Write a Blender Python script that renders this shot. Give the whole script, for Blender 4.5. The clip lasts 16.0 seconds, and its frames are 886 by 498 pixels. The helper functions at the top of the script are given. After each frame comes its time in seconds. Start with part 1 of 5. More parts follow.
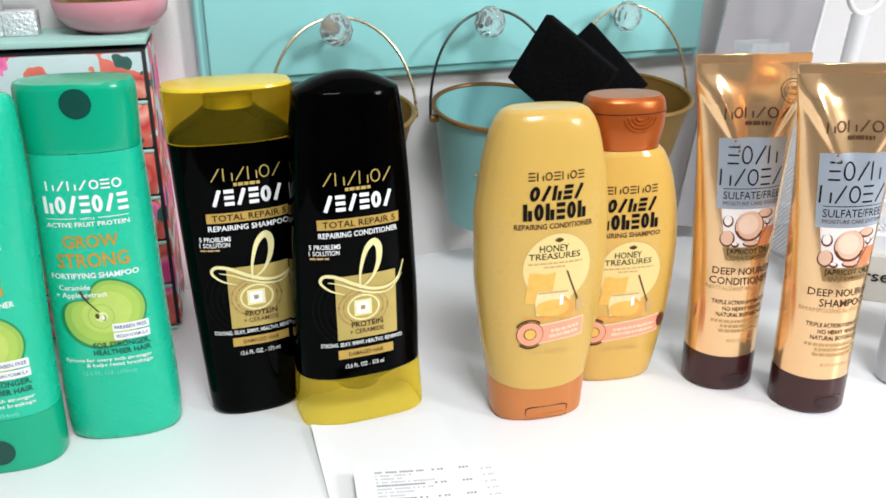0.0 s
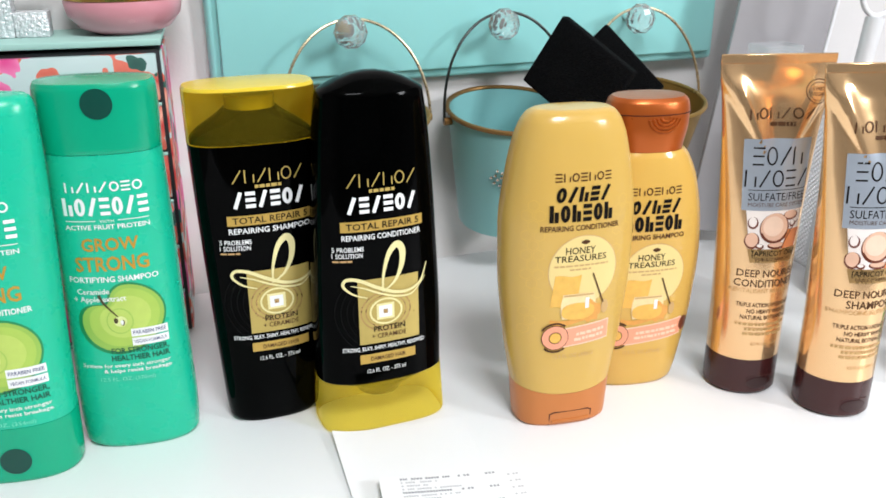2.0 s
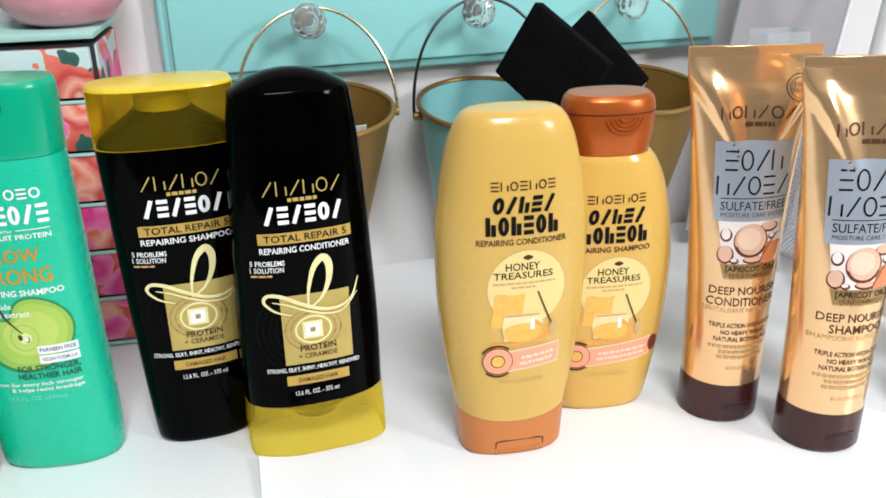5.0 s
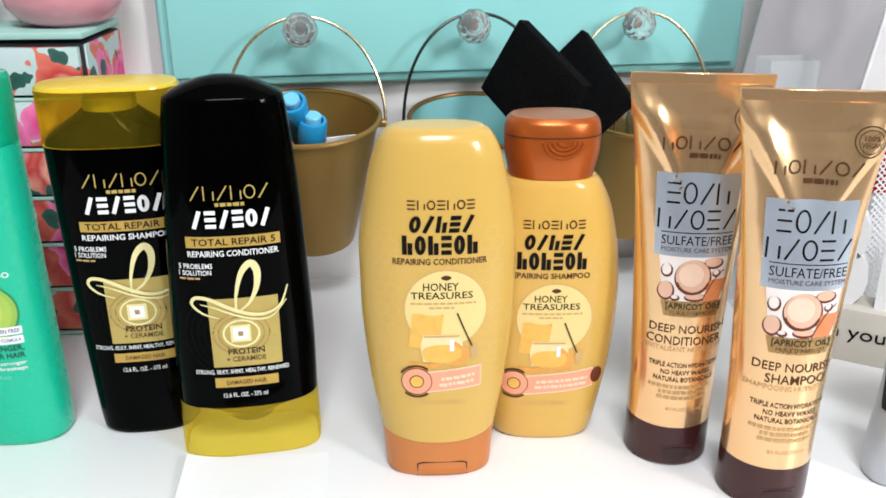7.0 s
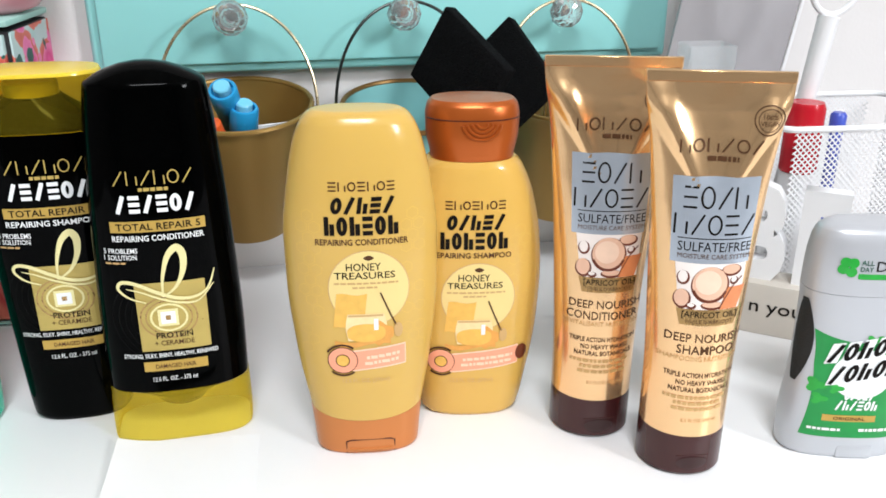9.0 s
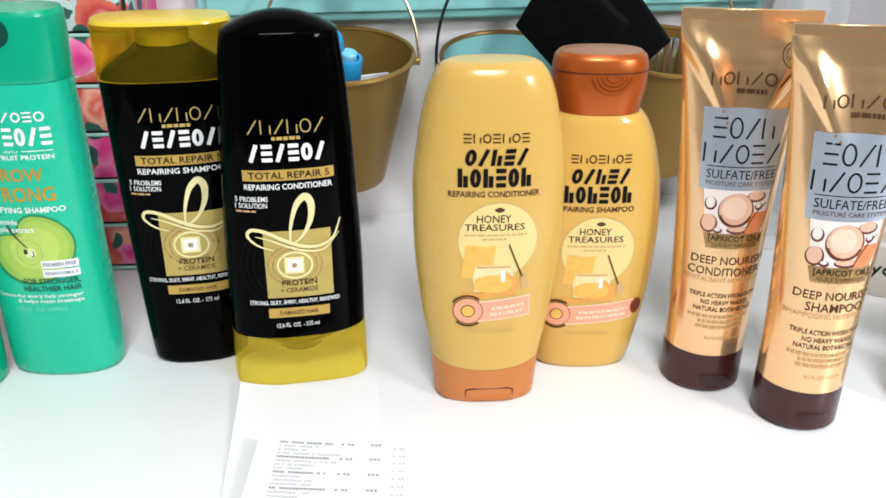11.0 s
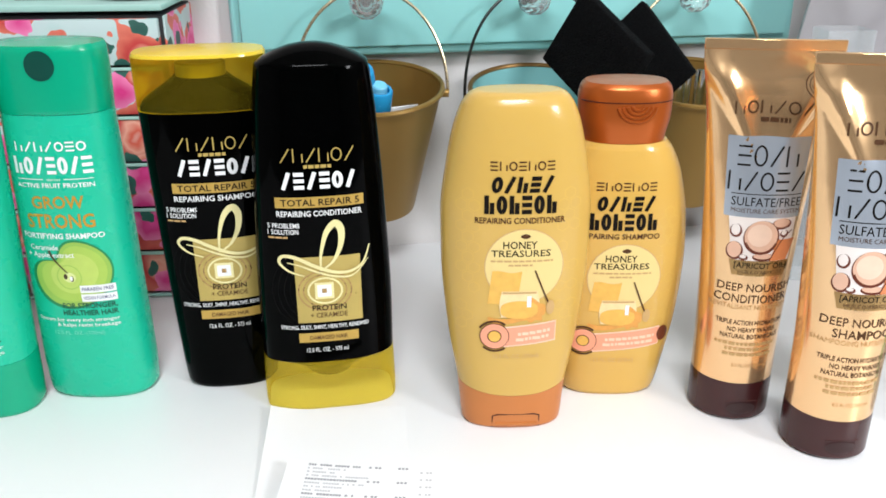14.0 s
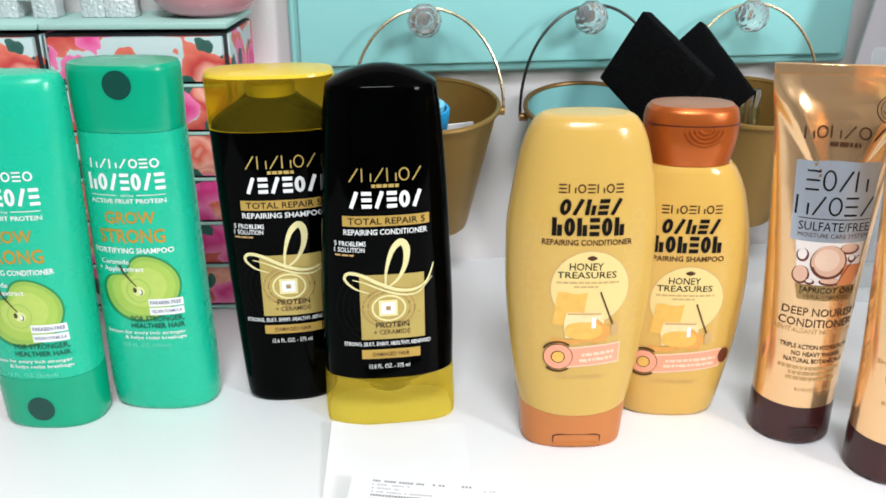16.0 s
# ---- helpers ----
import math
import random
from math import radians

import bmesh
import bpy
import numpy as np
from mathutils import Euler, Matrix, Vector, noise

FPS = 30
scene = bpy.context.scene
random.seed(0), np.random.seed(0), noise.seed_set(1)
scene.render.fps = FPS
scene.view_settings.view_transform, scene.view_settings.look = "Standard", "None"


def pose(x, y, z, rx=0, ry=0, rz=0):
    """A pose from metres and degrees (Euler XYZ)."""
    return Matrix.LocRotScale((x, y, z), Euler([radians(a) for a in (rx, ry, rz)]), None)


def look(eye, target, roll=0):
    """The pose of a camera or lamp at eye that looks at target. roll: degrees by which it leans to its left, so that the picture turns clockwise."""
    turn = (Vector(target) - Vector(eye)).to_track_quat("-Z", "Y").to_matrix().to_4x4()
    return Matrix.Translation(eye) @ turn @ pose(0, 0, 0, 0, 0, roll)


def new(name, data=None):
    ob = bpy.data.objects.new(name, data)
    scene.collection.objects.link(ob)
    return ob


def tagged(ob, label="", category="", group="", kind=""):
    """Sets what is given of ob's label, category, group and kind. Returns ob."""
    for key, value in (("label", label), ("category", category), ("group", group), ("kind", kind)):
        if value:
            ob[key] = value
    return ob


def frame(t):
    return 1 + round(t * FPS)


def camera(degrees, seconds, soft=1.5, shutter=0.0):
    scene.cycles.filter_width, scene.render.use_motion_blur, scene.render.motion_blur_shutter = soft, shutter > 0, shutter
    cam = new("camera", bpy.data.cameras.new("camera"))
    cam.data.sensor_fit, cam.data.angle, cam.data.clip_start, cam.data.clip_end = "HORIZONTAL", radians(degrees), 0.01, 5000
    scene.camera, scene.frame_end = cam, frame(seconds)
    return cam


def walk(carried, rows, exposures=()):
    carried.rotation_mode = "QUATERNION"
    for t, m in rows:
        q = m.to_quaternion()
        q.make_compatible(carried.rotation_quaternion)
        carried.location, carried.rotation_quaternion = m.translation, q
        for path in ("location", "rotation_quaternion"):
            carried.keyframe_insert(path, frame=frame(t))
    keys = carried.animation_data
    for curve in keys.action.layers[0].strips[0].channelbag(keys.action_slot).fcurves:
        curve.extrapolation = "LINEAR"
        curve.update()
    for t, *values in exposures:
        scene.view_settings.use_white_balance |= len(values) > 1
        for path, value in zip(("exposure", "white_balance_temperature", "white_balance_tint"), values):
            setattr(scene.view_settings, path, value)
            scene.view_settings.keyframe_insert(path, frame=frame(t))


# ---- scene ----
cam = camera(54.4, 16.0, soft=1.7)
PATH = [
    (0, (-0.027, 0.068, 0.286), (0.426, 1.874, -0.444), -0.4),
    (0.5, (-0.033, 0.074, 0.285), (0.433, 1.879, -0.439), -0.1),
    (1, (-0.03, 0.077, 0.284), (0.438, 1.884, -0.435), -0.3),
    (1.5, (-0.033, 0.077, 0.283), (0.438, 1.884, -0.435), -0.3),
    (2, (-0.044, 0.078, 0.281), (0.433, 1.885, -0.433), -0.3),
    (2.5, (-0.053, 0.081, 0.277), (0.419, 1.891, -0.432), -0.3),
    (3, (-0.053, 0.079, 0.275), (0.416, 1.887, -0.439), -0.3),
    (3.5, (-0.056, 0.078, 0.278), (0.415, 1.882, -0.446), -0.2),
    (4, (-0.057, 0.085, 0.277), (0.413, 1.884, -0.461), -0.1),
    (4.5, (-0.046, 0.092, 0.276), (0.387, 1.895, -0.474), -0.5),
    (5, (0.029, 0.109, 0.28), (0.379, 1.929, -0.472), -1.3),
    (5.2, (0.058, 0.115, 0.278), (0.368, 1.942, -0.475), -1.4),
    (7.3, (0.122, 0.098, 0.281), (0.232, 1.958, -0.446), -0.0),
    (7.5, (0.125, 0.095, 0.28), (0.247, 1.953, -0.45), 0.2),
    (8, (0.13, 0.092, 0.279), (0.285, 1.95, -0.444), 0.5),
    (8.2, (0.135, 0.089, 0.283), (0.305, 1.945, -0.442), 0.5),
    (10.3, (0.136, 0.094, 0.27), (0.373, 1.88, -0.598), 0.3),
    (10.5, (0.112, 0.096, 0.278), (0.35, 1.87, -0.613), 0.8),
    (11, (0.085, 0.091, 0.279), (0.224, 1.9, -0.563), 0.3),
    (11.5, (0.079, 0.087, 0.28), (0.163, 1.907, -0.546), -0.1),
    (12, (0.079, 0.084, 0.281), (0.15, 1.907, -0.539), -0.2),
    (12.5, (0.082, 0.084, 0.281), (0.159, 1.912, -0.526), -0.3),
    (13, (0.08, 0.085, 0.283), (0.17, 1.916, -0.515), -0.4),
    (13.5, (0.086, 0.082, 0.28), (0.168, 1.924, -0.495), -0.5),
    (14, (0.086, 0.082, 0.278), (0.157, 1.927, -0.49), -0.4),
    (14.5, (0.081, 0.084, 0.278), (0.15, 1.932, -0.484), -0.3),
    (15, (0.08, 0.086, 0.275), (0.129, 1.936, -0.481), -0.4),
    (15.5, (0.074, 0.086, 0.278), (0.116, 1.935, -0.483), -0.1),
    (16, (0.065, 0.081, 0.285), (0.077, 1.935, -0.464), -0.3),
]
walk(cam, [(t, look(eye, target, roll)) for t, eye, target, roll in PATH])

# ---- world and light ----
world = bpy.data.worlds.new("world")
scene.world = world
world.use_nodes = True
world.node_tree.nodes["Background"].inputs[0].default_value = (0.75, 0.78, 0.85, 1)
world.node_tree.nodes["Background"].inputs[1].default_value = 0.35
scene.view_settings.exposure = 0.0


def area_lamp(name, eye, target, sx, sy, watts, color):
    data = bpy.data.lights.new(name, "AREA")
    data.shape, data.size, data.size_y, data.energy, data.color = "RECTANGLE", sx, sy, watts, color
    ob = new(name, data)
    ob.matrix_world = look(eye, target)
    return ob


area_lamp("ceiling_panel_light", (0.15, -0.75, 1.66), (0.15, -0.70, 0), 0.6, 0.6, 42, (0.93, 0.965, 1.0))
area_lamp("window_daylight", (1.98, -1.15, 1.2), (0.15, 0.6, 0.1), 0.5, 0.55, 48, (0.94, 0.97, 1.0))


# ---- materials ----
def mat(name, color, rough=0.4, metal=0.0, vary=0.06, scale=60, bump=0.0, bscale=400, trans=0.0, ior=1.45, coat=0.0, sss=0.0, spec=0.5):
    m = bpy.data.materials.new(name)
    m.use_nodes = True
    nt = m.node_tree
    b = nt.nodes["Principled BSDF"]
    b.inputs["Roughness"].default_value = rough
    b.inputs["Metallic"].default_value = metal
    b.inputs["Transmission Weight"].default_value = trans
    b.inputs["IOR"].default_value = ior
    b.inputs["Coat Weight"].default_value = coat
    b.inputs["Specular IOR Level"].default_value = spec
    b.inputs["Coat Roughness"].default_value = 0.08
    if sss:
        b.inputs["Subsurface Weight"].default_value = sss
        b.inputs["Subsurface Radius"].default_value = (0.006, 0.006, 0.004)
        b.inputs["Subsurface Scale"].default_value = 0.6
    tc = nt.nodes.new("ShaderNodeTexCoord")
    n1 = nt.nodes.new("ShaderNodeTexNoise")
    n1.inputs["Scale"].default_value = scale
    n1.inputs["Detail"].default_value = 5
    nt.links.new(tc.outputs["Object"], n1.inputs["Vector"])
    mix = nt.nodes.new("ShaderNodeMix")
    mix.data_type = "RGBA"
    mix.inputs[6].default_value = (*[c * (1 - vary) for c in color], 1)
    mix.inputs[7].default_value = (*[min(1, c * (1 + vary)) for c in color], 1)
    nt.links.new(n1.outputs["Fac"], mix.inputs[0])
    nt.links.new(mix.outputs[2], b.inputs["Base Color"])
    rr = nt.nodes.new("ShaderNodeMapRange")
    rr.inputs[3].default_value = max(0.02, rough - 0.05)
    rr.inputs[4].default_value = min(1, rough + 0.05)
    n2 = nt.nodes.new("ShaderNodeTexNoise")
    n2.inputs["Scale"].default_value = scale * 4
    nt.links.new(tc.outputs["Object"], n2.inputs["Vector"])
    nt.links.new(n2.outputs["Fac"], rr.inputs[0])
    nt.links.new(rr.outputs[0], b.inputs["Roughness"])
    if bump:
        n3 = nt.nodes.new("ShaderNodeTexNoise")
        n3.inputs["Scale"].default_value = bscale
        n3.inputs["Detail"].default_value = 3
        nt.links.new(tc.outputs["Object"], n3.inputs["Vector"])
        bp = nt.nodes.new("ShaderNodeBump")
        bp.inputs["Strength"].default_value = bump
        bp.inputs["Distance"].default_value = 0.002
        nt.links.new(n3.outputs["Fac"], bp.inputs["Height"])
        nt.links.new(bp.outputs[0], b.inputs["Normal"])
    return m


def srgb(r, g, b):
    return tuple(((c / 255 + 0.055) / 1.055) ** 2.4 if c > 10 else c / 255 / 12.92 for c in (r, g, b))


M_DESK = mat("desk_white", (0.86, 0.86, 0.87), 0.35, vary=0.015, scale=12)
M_WALL = mat("wall_paint", (0.70, 0.675, 0.668), 0.75, vary=0.03, scale=9, bump=0.08, bscale=300)
# Dark grey for the unseen walls, so glossy bottles reflect a dim room.
M_WALL2 = mat("dimmed_wall_paint", (0.34, 0.33, 0.325), 0.8, vary=0.05, scale=9)
M_FLOOR = mat("floor_wood", (0.25, 0.17, 0.11), 0.5, vary=0.2, scale=8)
M_CEIL = mat("ceiling_paint", (0.8, 0.8, 0.8), 0.8, vary=0.02, scale=8)
M_PAPER = mat("paper", (0.84, 0.84, 0.85), 0.6, vary=0.015, scale=40)
M_PRINT = mat("thermal_print", (0.32, 0.32, 0.35), 0.7, vary=0.2, scale=900)
M_GREEN = mat("green_plastic", srgb(26, 185, 149), 0.28, vary=0.03, scale=30, sss=0.15)
M_GREEN_CAP = mat("green_cap_plastic", srgb(2, 160, 122), 0.22, vary=0.03, scale=30, sss=0.1)
M_DOT = mat("dark_green_inset", srgb(8, 68, 58), 0.3)
M_BLACK = mat("black_plastic", (0.0004, 0.0005, 0.0005), 0.06, vary=0.2, scale=20, spec=0.055)
M_YCAP = mat("yellow_translucent_plastic", srgb(244, 212, 62), 0.14, vary=0.04, scale=30)
M_YMILK = mat("yellow_milky_plastic", srgb(238, 208, 66), 0.16, vary=0.05, scale=40, sss=0.2)
M_YFOOT = mat("yellow_thick_plastic", srgb(234, 200, 48), 0.14, vary=0.05, scale=40)
M_COLLAR = mat("olive_plastic", srgb(150, 130, 34), 0.3, vary=0.05, scale=40)
M_YELLOW = mat("honey_yellow_plastic", srgb(207, 169, 88), 0.2, vary=0.03, scale=25, sss=0.15)
M_AMBER = mat("amber_yellow_plastic", srgb(212, 170, 86), 0.18, vary=0.03, scale=25, sss=0.15)
M_COPPER = mat("copper_plastic", srgb(182, 92, 36), 0.3, metal=0.5, vary=0.05, scale=60, bump=0.03, bscale=2500)
M_COPPER2 = mat("brown_copper_plastic", srgb(196, 122, 66), 0.32, metal=0.25, vary=0.05, scale=60, bump=0.03, bscale=2500)
M_GOLD = mat("gold_foil_plastic", srgb(244, 202, 152), 0.17, metal=0.8, vary=0.05, scale=15, bump=0.05, bscale=60)
M_MAROON = mat("maroon_plastic", srgb(62, 28, 28), 0.25, vary=0.08, scale=30)
# Cap maroon made darker: the shade inside the thumb notch, put into the colour.
M_NOTCH_SHADE = mat("maroon_notch_shade", srgb(50, 23, 23), 0.4, vary=0.08, scale=30)
M_SILVER = mat("silver_plastic", srgb(190, 192, 197), 0.32, metal=0.28, vary=0.04, scale=40)
M_RUBBER = mat("black_rubber", (0.012, 0.012, 0.012), 0.6, bump=0.3, bscale=900)
M_TEAL = mat("teal_paint", srgb(156, 224, 222), 0.38, vary=0.03, scale=14, bump=0.03, bscale=150)
M_BTEAL = mat("teal_bucket_enamel", srgb(128, 184, 185), 0.35, vary=0.04, scale=30)
M_BGOLD = mat("gold_bucket_paint", srgb(148, 116, 60), 0.36, metal=0.45, vary=0.05, scale=40)
M_BRONZE = mat("bronze_band", srgb(140, 105, 60), 0.35, metal=0.6, vary=0.08)
M_WIRE = mat("champagne_wire", srgb(184, 168, 138), 0.28, metal=0.8)
M_DWIRE = mat("dark_wire", srgb(60, 62, 60), 0.3, metal=0.9)
M_CRYSTAL = mat("crystal_glass", (1.0, 1.0, 1.0), 0.03, vary=0.0, trans=0.86, ior=1.52)
M_CHROME = mat("chrome", (0.8, 0.8, 0.8), 0.12, metal=1.0)
M_FOAM = mat("black_foam", (0.006, 0.006, 0.0065), 0.95, vary=0.9, scale=700, bump=1.0, bscale=900, spec=0.06)
M_BLUE = mat("blue_marker_plastic", srgb(40, 150, 205), 0.25)
M_PALEBLUE = mat("pale_blue_plastic", srgb(120, 200, 232), 0.3)
M_PINK = mat("pink_ceramic", srgb(222, 150, 162), 0.25, vary=0.03, scale=20, coat=0.4)
M_BRASS = mat("brass", srgb(200, 160, 90), 0.25, metal=0.9)
M_BOXTOP = mat("mint_card", srgb(165, 205, 196), 0.6, vary=0.03)
M_BOXEDGE = mat("black_edge", (0.01, 0.01, 0.012), 0.5)
M_GLITTER = mat("silver_glitter", (0.74, 0.76, 0.78), 0.25, metal=0.35, vary=0.2, scale=500, bump=1.0, bscale=420)
M_WHITE = mat("white_enamel", (0.8, 0.8, 0.81), 0.4, vary=0.02)
M_GREY = mat("grey_gloss_panel", srgb(165, 162, 165), 0.25, vary=0.03, scale=6)
M_SIGN = mat("whitewashed_wood", srgb(205, 198, 188), 0.7, vary=0.08, scale=50)
M_RED = mat("red_plastic", srgb(190, 25, 40), 0.25)
M_NAVY = mat("blue_plastic", srgb(70, 90, 190), 0.3)


def see_through(m, tint, share):
    """Lets a share of the light pass straight through a thin plastic wall, tinted."""
    nt = m.node_tree
    out = nt.nodes["Material Output"]
    t = nt.nodes.new("ShaderNodeBsdfTransparent")
    t.inputs[0].default_value = (*tint, 1)
    mix = nt.nodes.new("ShaderNodeMixShader")
    mix.inputs[0].default_value = share
    nt.links.new(nt.nodes["Principled BSDF"].outputs[0], mix.inputs[1])
    nt.links.new(t.outputs[0], mix.inputs[2])
    nt.links.new(mix.outputs[0], out.inputs[0])


M_ACRYL = mat("clear_acrylic", (0.8, 0.82, 0.84), 0.06, vary=0.01)
see_through(M_ACRYL, (0.97, 0.98, 0.98), 0.86)
see_through(M_YCAP, (1.0, 0.92, 0.36), 0.94)
see_through(M_YFOOT, (1.0, 0.90, 0.34), 0.72)
see_through(M_YMILK, (1.0, 0.86, 0.20), 0.15)


# ---- mesh helpers ----
def part(name, bm, material, parent=None, label="", smooth=True):
    me = bpy.data.meshes.new(name)
    bm.normal_update()
    bm.to_mesh(me)
    bm.free()
    if smooth:
        for p in me.polygons:
            p.use_smooth = True
        me.set_sharp_from_angle(angle=math.radians(38))
    me.materials.append(material)
    ob = new(name, me)
    if parent is not None:
        ob.parent = parent
    if label:
        tagged(ob, label)
    return ob


PLACE = [Matrix()]


def thing(name, m, label, category, group="", kind=""):
    e = new(name)
    e.empty_display_size = 0.01
    e.matrix_world = PLACE[-1] @ m
    return tagged(e, label, category, group, kind)


def box_bm(sx, sy, sz, center=(0, 0, 0), bevel=0.0, seg=2, m=None):
    bm = bmesh.new()
    bmesh.ops.create_cube(bm, size=1)
    bmesh.ops.scale(bm, vec=(sx, sy, sz), verts=bm.verts)
    if bevel:
        bmesh.ops.bevel(bm, geom=bm.edges[:], offset=bevel, segments=seg, affect="EDGES", profile=0.5)
    bmesh.ops.translate(bm, vec=center, verts=bm.verts)
    if m is not None:
        bmesh.ops.transform(bm, matrix=m, verts=bm.verts)
    return bm


def sgnpow(v, p):
    return math.copysign(abs(v) ** p, v)


class Profile:
    """Half width, half depth and squareness of a bottle by height, gliding between the rows."""

    def __init__(self, rows):
        self.r = np.array(rows, float)
        z = self.r[:, 0]
        h = np.diff(z)
        self.d = np.zeros_like(self.r)
        for c in range(1, 4):
            s = np.diff(self.r[:, c]) / h
            t = np.zeros(len(z))
            t[0], t[-1] = s[0], s[-1]
            for i in range(1, len(z) - 1):
                t[i] = 0 if s[i - 1] * s[i] <= 0 else 2 * s[i - 1] * s[i] / (s[i - 1] + s[i])
            self.d[:, c] = t

    def at(self, z):
        r = self.r
        z = min(max(z, r[0, 0]), r[-1, 0])
        i = min(int(np.searchsorted(r[:, 0], z, side="right")) - 1, len(r) - 2)
        h = r[i + 1, 0] - r[i, 0]
        t = (z - r[i, 0]) / h
        a, b = r[i], r[i + 1]
        return ((2 * t**3 - 3 * t**2 + 1) * a + (t**3 - 2 * t**2 + t) * h * self.d[i] + (-2 * t**3 + 3 * t**2) * b + (t**3 - t**2) * h * self.d[i + 1])[1:]

    def front(self, x, z, lift=0.0002):
        w, d, n = self.at(z)
        k = min(0.985, abs(x) / w)
        return -d * (1 - k**n) ** (1 / n) - lift


def loft(prof, rows=40, seg=72, close_top=True, close_bottom=True, sag=None, dome=0.0):
    """A skin over the profile. sag(u) lowers the whole rim at x = u * half width."""
    bm = bmesh.new()
    z0, z1 = prof.r[0, 0], prof.r[-1, 0]
    zs = sorted(set([round(z0 + (z1 - z0) * i / rows, 6) for i in range(rows + 1)] + [round(v, 6) for v in prof.r[:, 0]]))
    rings = []
    for z in zs:
        w, d, n = prof.at(z)
        ring = []
        for k in range(seg):
            a = 2 * math.pi * k / seg
            x, y = w * sgnpow(math.cos(a), 2 / n), d * sgnpow(math.sin(a), 2 / n)
            zz = z
            if sag:
                zz = z + sag(x / max(w, 1e-6), y, (z - z0) / (z1 - z0))
            ring.append(bm.verts.new((x, y, zz)))
        rings.append(ring)
    for a, b in zip(rings, rings[1:]):
        for k in range(seg):
            bm.faces.new((a[k], a[(k + 1) % seg], b[(k + 1) % seg], b[k]))
    if close_bottom:
        bm.faces.new(rings[0][::-1])
    if close_top:
        top = rings[-1]
        if dome:
            prev = top
            w, d, n = prof.at(z1)
            for f in (0.85, 0.65, 0.4, 0.15):
                ring = [bm.verts.new((v.co.x * f, v.co.y * f, v.co.z + dome * (1 - f * f))) for v in top]
                for k in range(seg):
                    bm.faces.new((prev[k], prev[(k + 1) % seg], ring[(k + 1) % seg], ring[k]))
                prev = ring
            bm.faces.new(prev)
        else:
            bm.faces.new(top)
    return bm


def tube_bm(points, r, seg=10, closed=False):
    bm = bmesh.new()
    pts = [Vector(p) for p in points]
    rings = []
    n = len(pts)
    up = Vector((0, 1, 0.01)).normalized()
    for i, p in enumerate(pts):
        a = pts[(i - 1) % n] if closed else pts[max(0, i - 1)]
        b = pts[(i + 1) % n] if closed else pts[min(n - 1, i + 1)]
        d = (b - a).normalized()
        u = d.cross(up)
        if u.length < 1e-3:
            u = d.cross(Vector((1, 0, 0)))
        u.normalize()
        v = d.cross(u)
        rr = r(i / max(1, n - 1)) if callable(r) else r
        rings.append([bm.verts.new(p + rr * (math.cos(2 * math.pi * k / seg) * u + math.sin(2 * math.pi * k / seg) * v)) for k in range(seg)])
    for i in range(n if closed else n - 1):
        a, b = rings[i], rings[(i + 1) % n]
        for k in range(seg):
            bm.faces.new((a[k], a[(k + 1) % seg], b[(k + 1) % seg], b[k]))
    if not closed:
        bm.faces.new(rings[0])
        bm.faces.new(rings[-1][::-1])
    bmesh.ops.recalc_face_normals(bm, faces=bm.faces)
    return bm


def spin_bm(rows, seg=64, caps=True):
    """A turned shape from (radius, height) rows."""
    bm = bmesh.new()
    rings = [[bm.verts.new((r * math.cos(2 * math.pi * k / seg), r * math.sin(2 * math.pi * k / seg), z)) for k in range(seg)] for r, z in rows]
    for a, b in zip(rings, rings[1:]):
        for k in range(seg):
            bm.faces.new((a[k], a[(k + 1) % seg], b[(k + 1) % seg], b[k]))
    if caps:
        bm.faces.new(rings[0][::-1])
        bm.faces.new(rings[-1])
    return bm


# ---- room ----
def slab(name, x0, x1, y0, y1, z0, z1, material, label, category, bevel=0.0):
    ob = part(name, box_bm(x1 - x0, y1 - y0, z1 - z0, ((x0 + x1) / 2, (y0 + y1) / 2, (z0 + z1) / 2), bevel), material, smooth=False)
    return tagged(ob, label, category, kind="structure")


WALL_Y = 0.757
BACK = Matrix.Translation((0, 0.455, 0)) @ Matrix.Scale(1.05, 4) @ Matrix.Translation((0, -0.455, 0))
WALLSIDE = pose(0.0555, 0.7222, 0, 0, 0, 3.2) @ Matrix.Translation((-0.0555, -0.7222, 0)) @ BACK
ALONG_WALL = pose(0.17, WALL_Y, 0, 0, 0, 3.4)
TURNED = pose(0.17, 0.7790, 0, 0, 0, 6.6)
north = slab("wall_north", -2.2, 2.4, 0, 0.12, -0.74, 1.7, M_WALL, "pinkish white painted wall behind the desk", "wall")
north.matrix_world = TURNED
# Unseen walls close the room; their dark colour holds reflections and bounce light down.
slab("wall_south", -1.7, 2.2, -4.12, -4.0, -0.74, 1.7, M_WALL2, "plain unseen wall of the room, darkened to dim reflections", "wall")
slab("wall_east", 2.08, 2.2, -4.0, WALL_Y + 0.5, -0.74, 1.7, M_WALL2, "plain unseen side wall of the room, darkened to dim reflections", "wall")
slab("wall_west", -1.7, -1.58, -4.0, WALL_Y + 0.12, -0.74, 1.7, M_WALL2, "plain unseen side wall of the room, darkened to dim reflections", "wall")
slab("floor", -1.58, 2.08, -4.0, WALL_Y + 0.5, -0.84, -0.74, M_FLOOR, "brown wooden floor of the room", "floor")
slab("ceiling", -1.7, 2.2, -4.12, WALL_Y + 0.5, 1.7, 1.8, M_CEIL, "plain white ceiling of the room", "ceiling")

desk = thing("desk", TURNED @ pose(0.03, -0.349, 0), "white smooth desk with a plain top against the wall", "desk")
part("desktop", box_bm(1.5, 0.69, 0.03, (0, 0.0, -0.015), 0.003), M_DESK, desk)
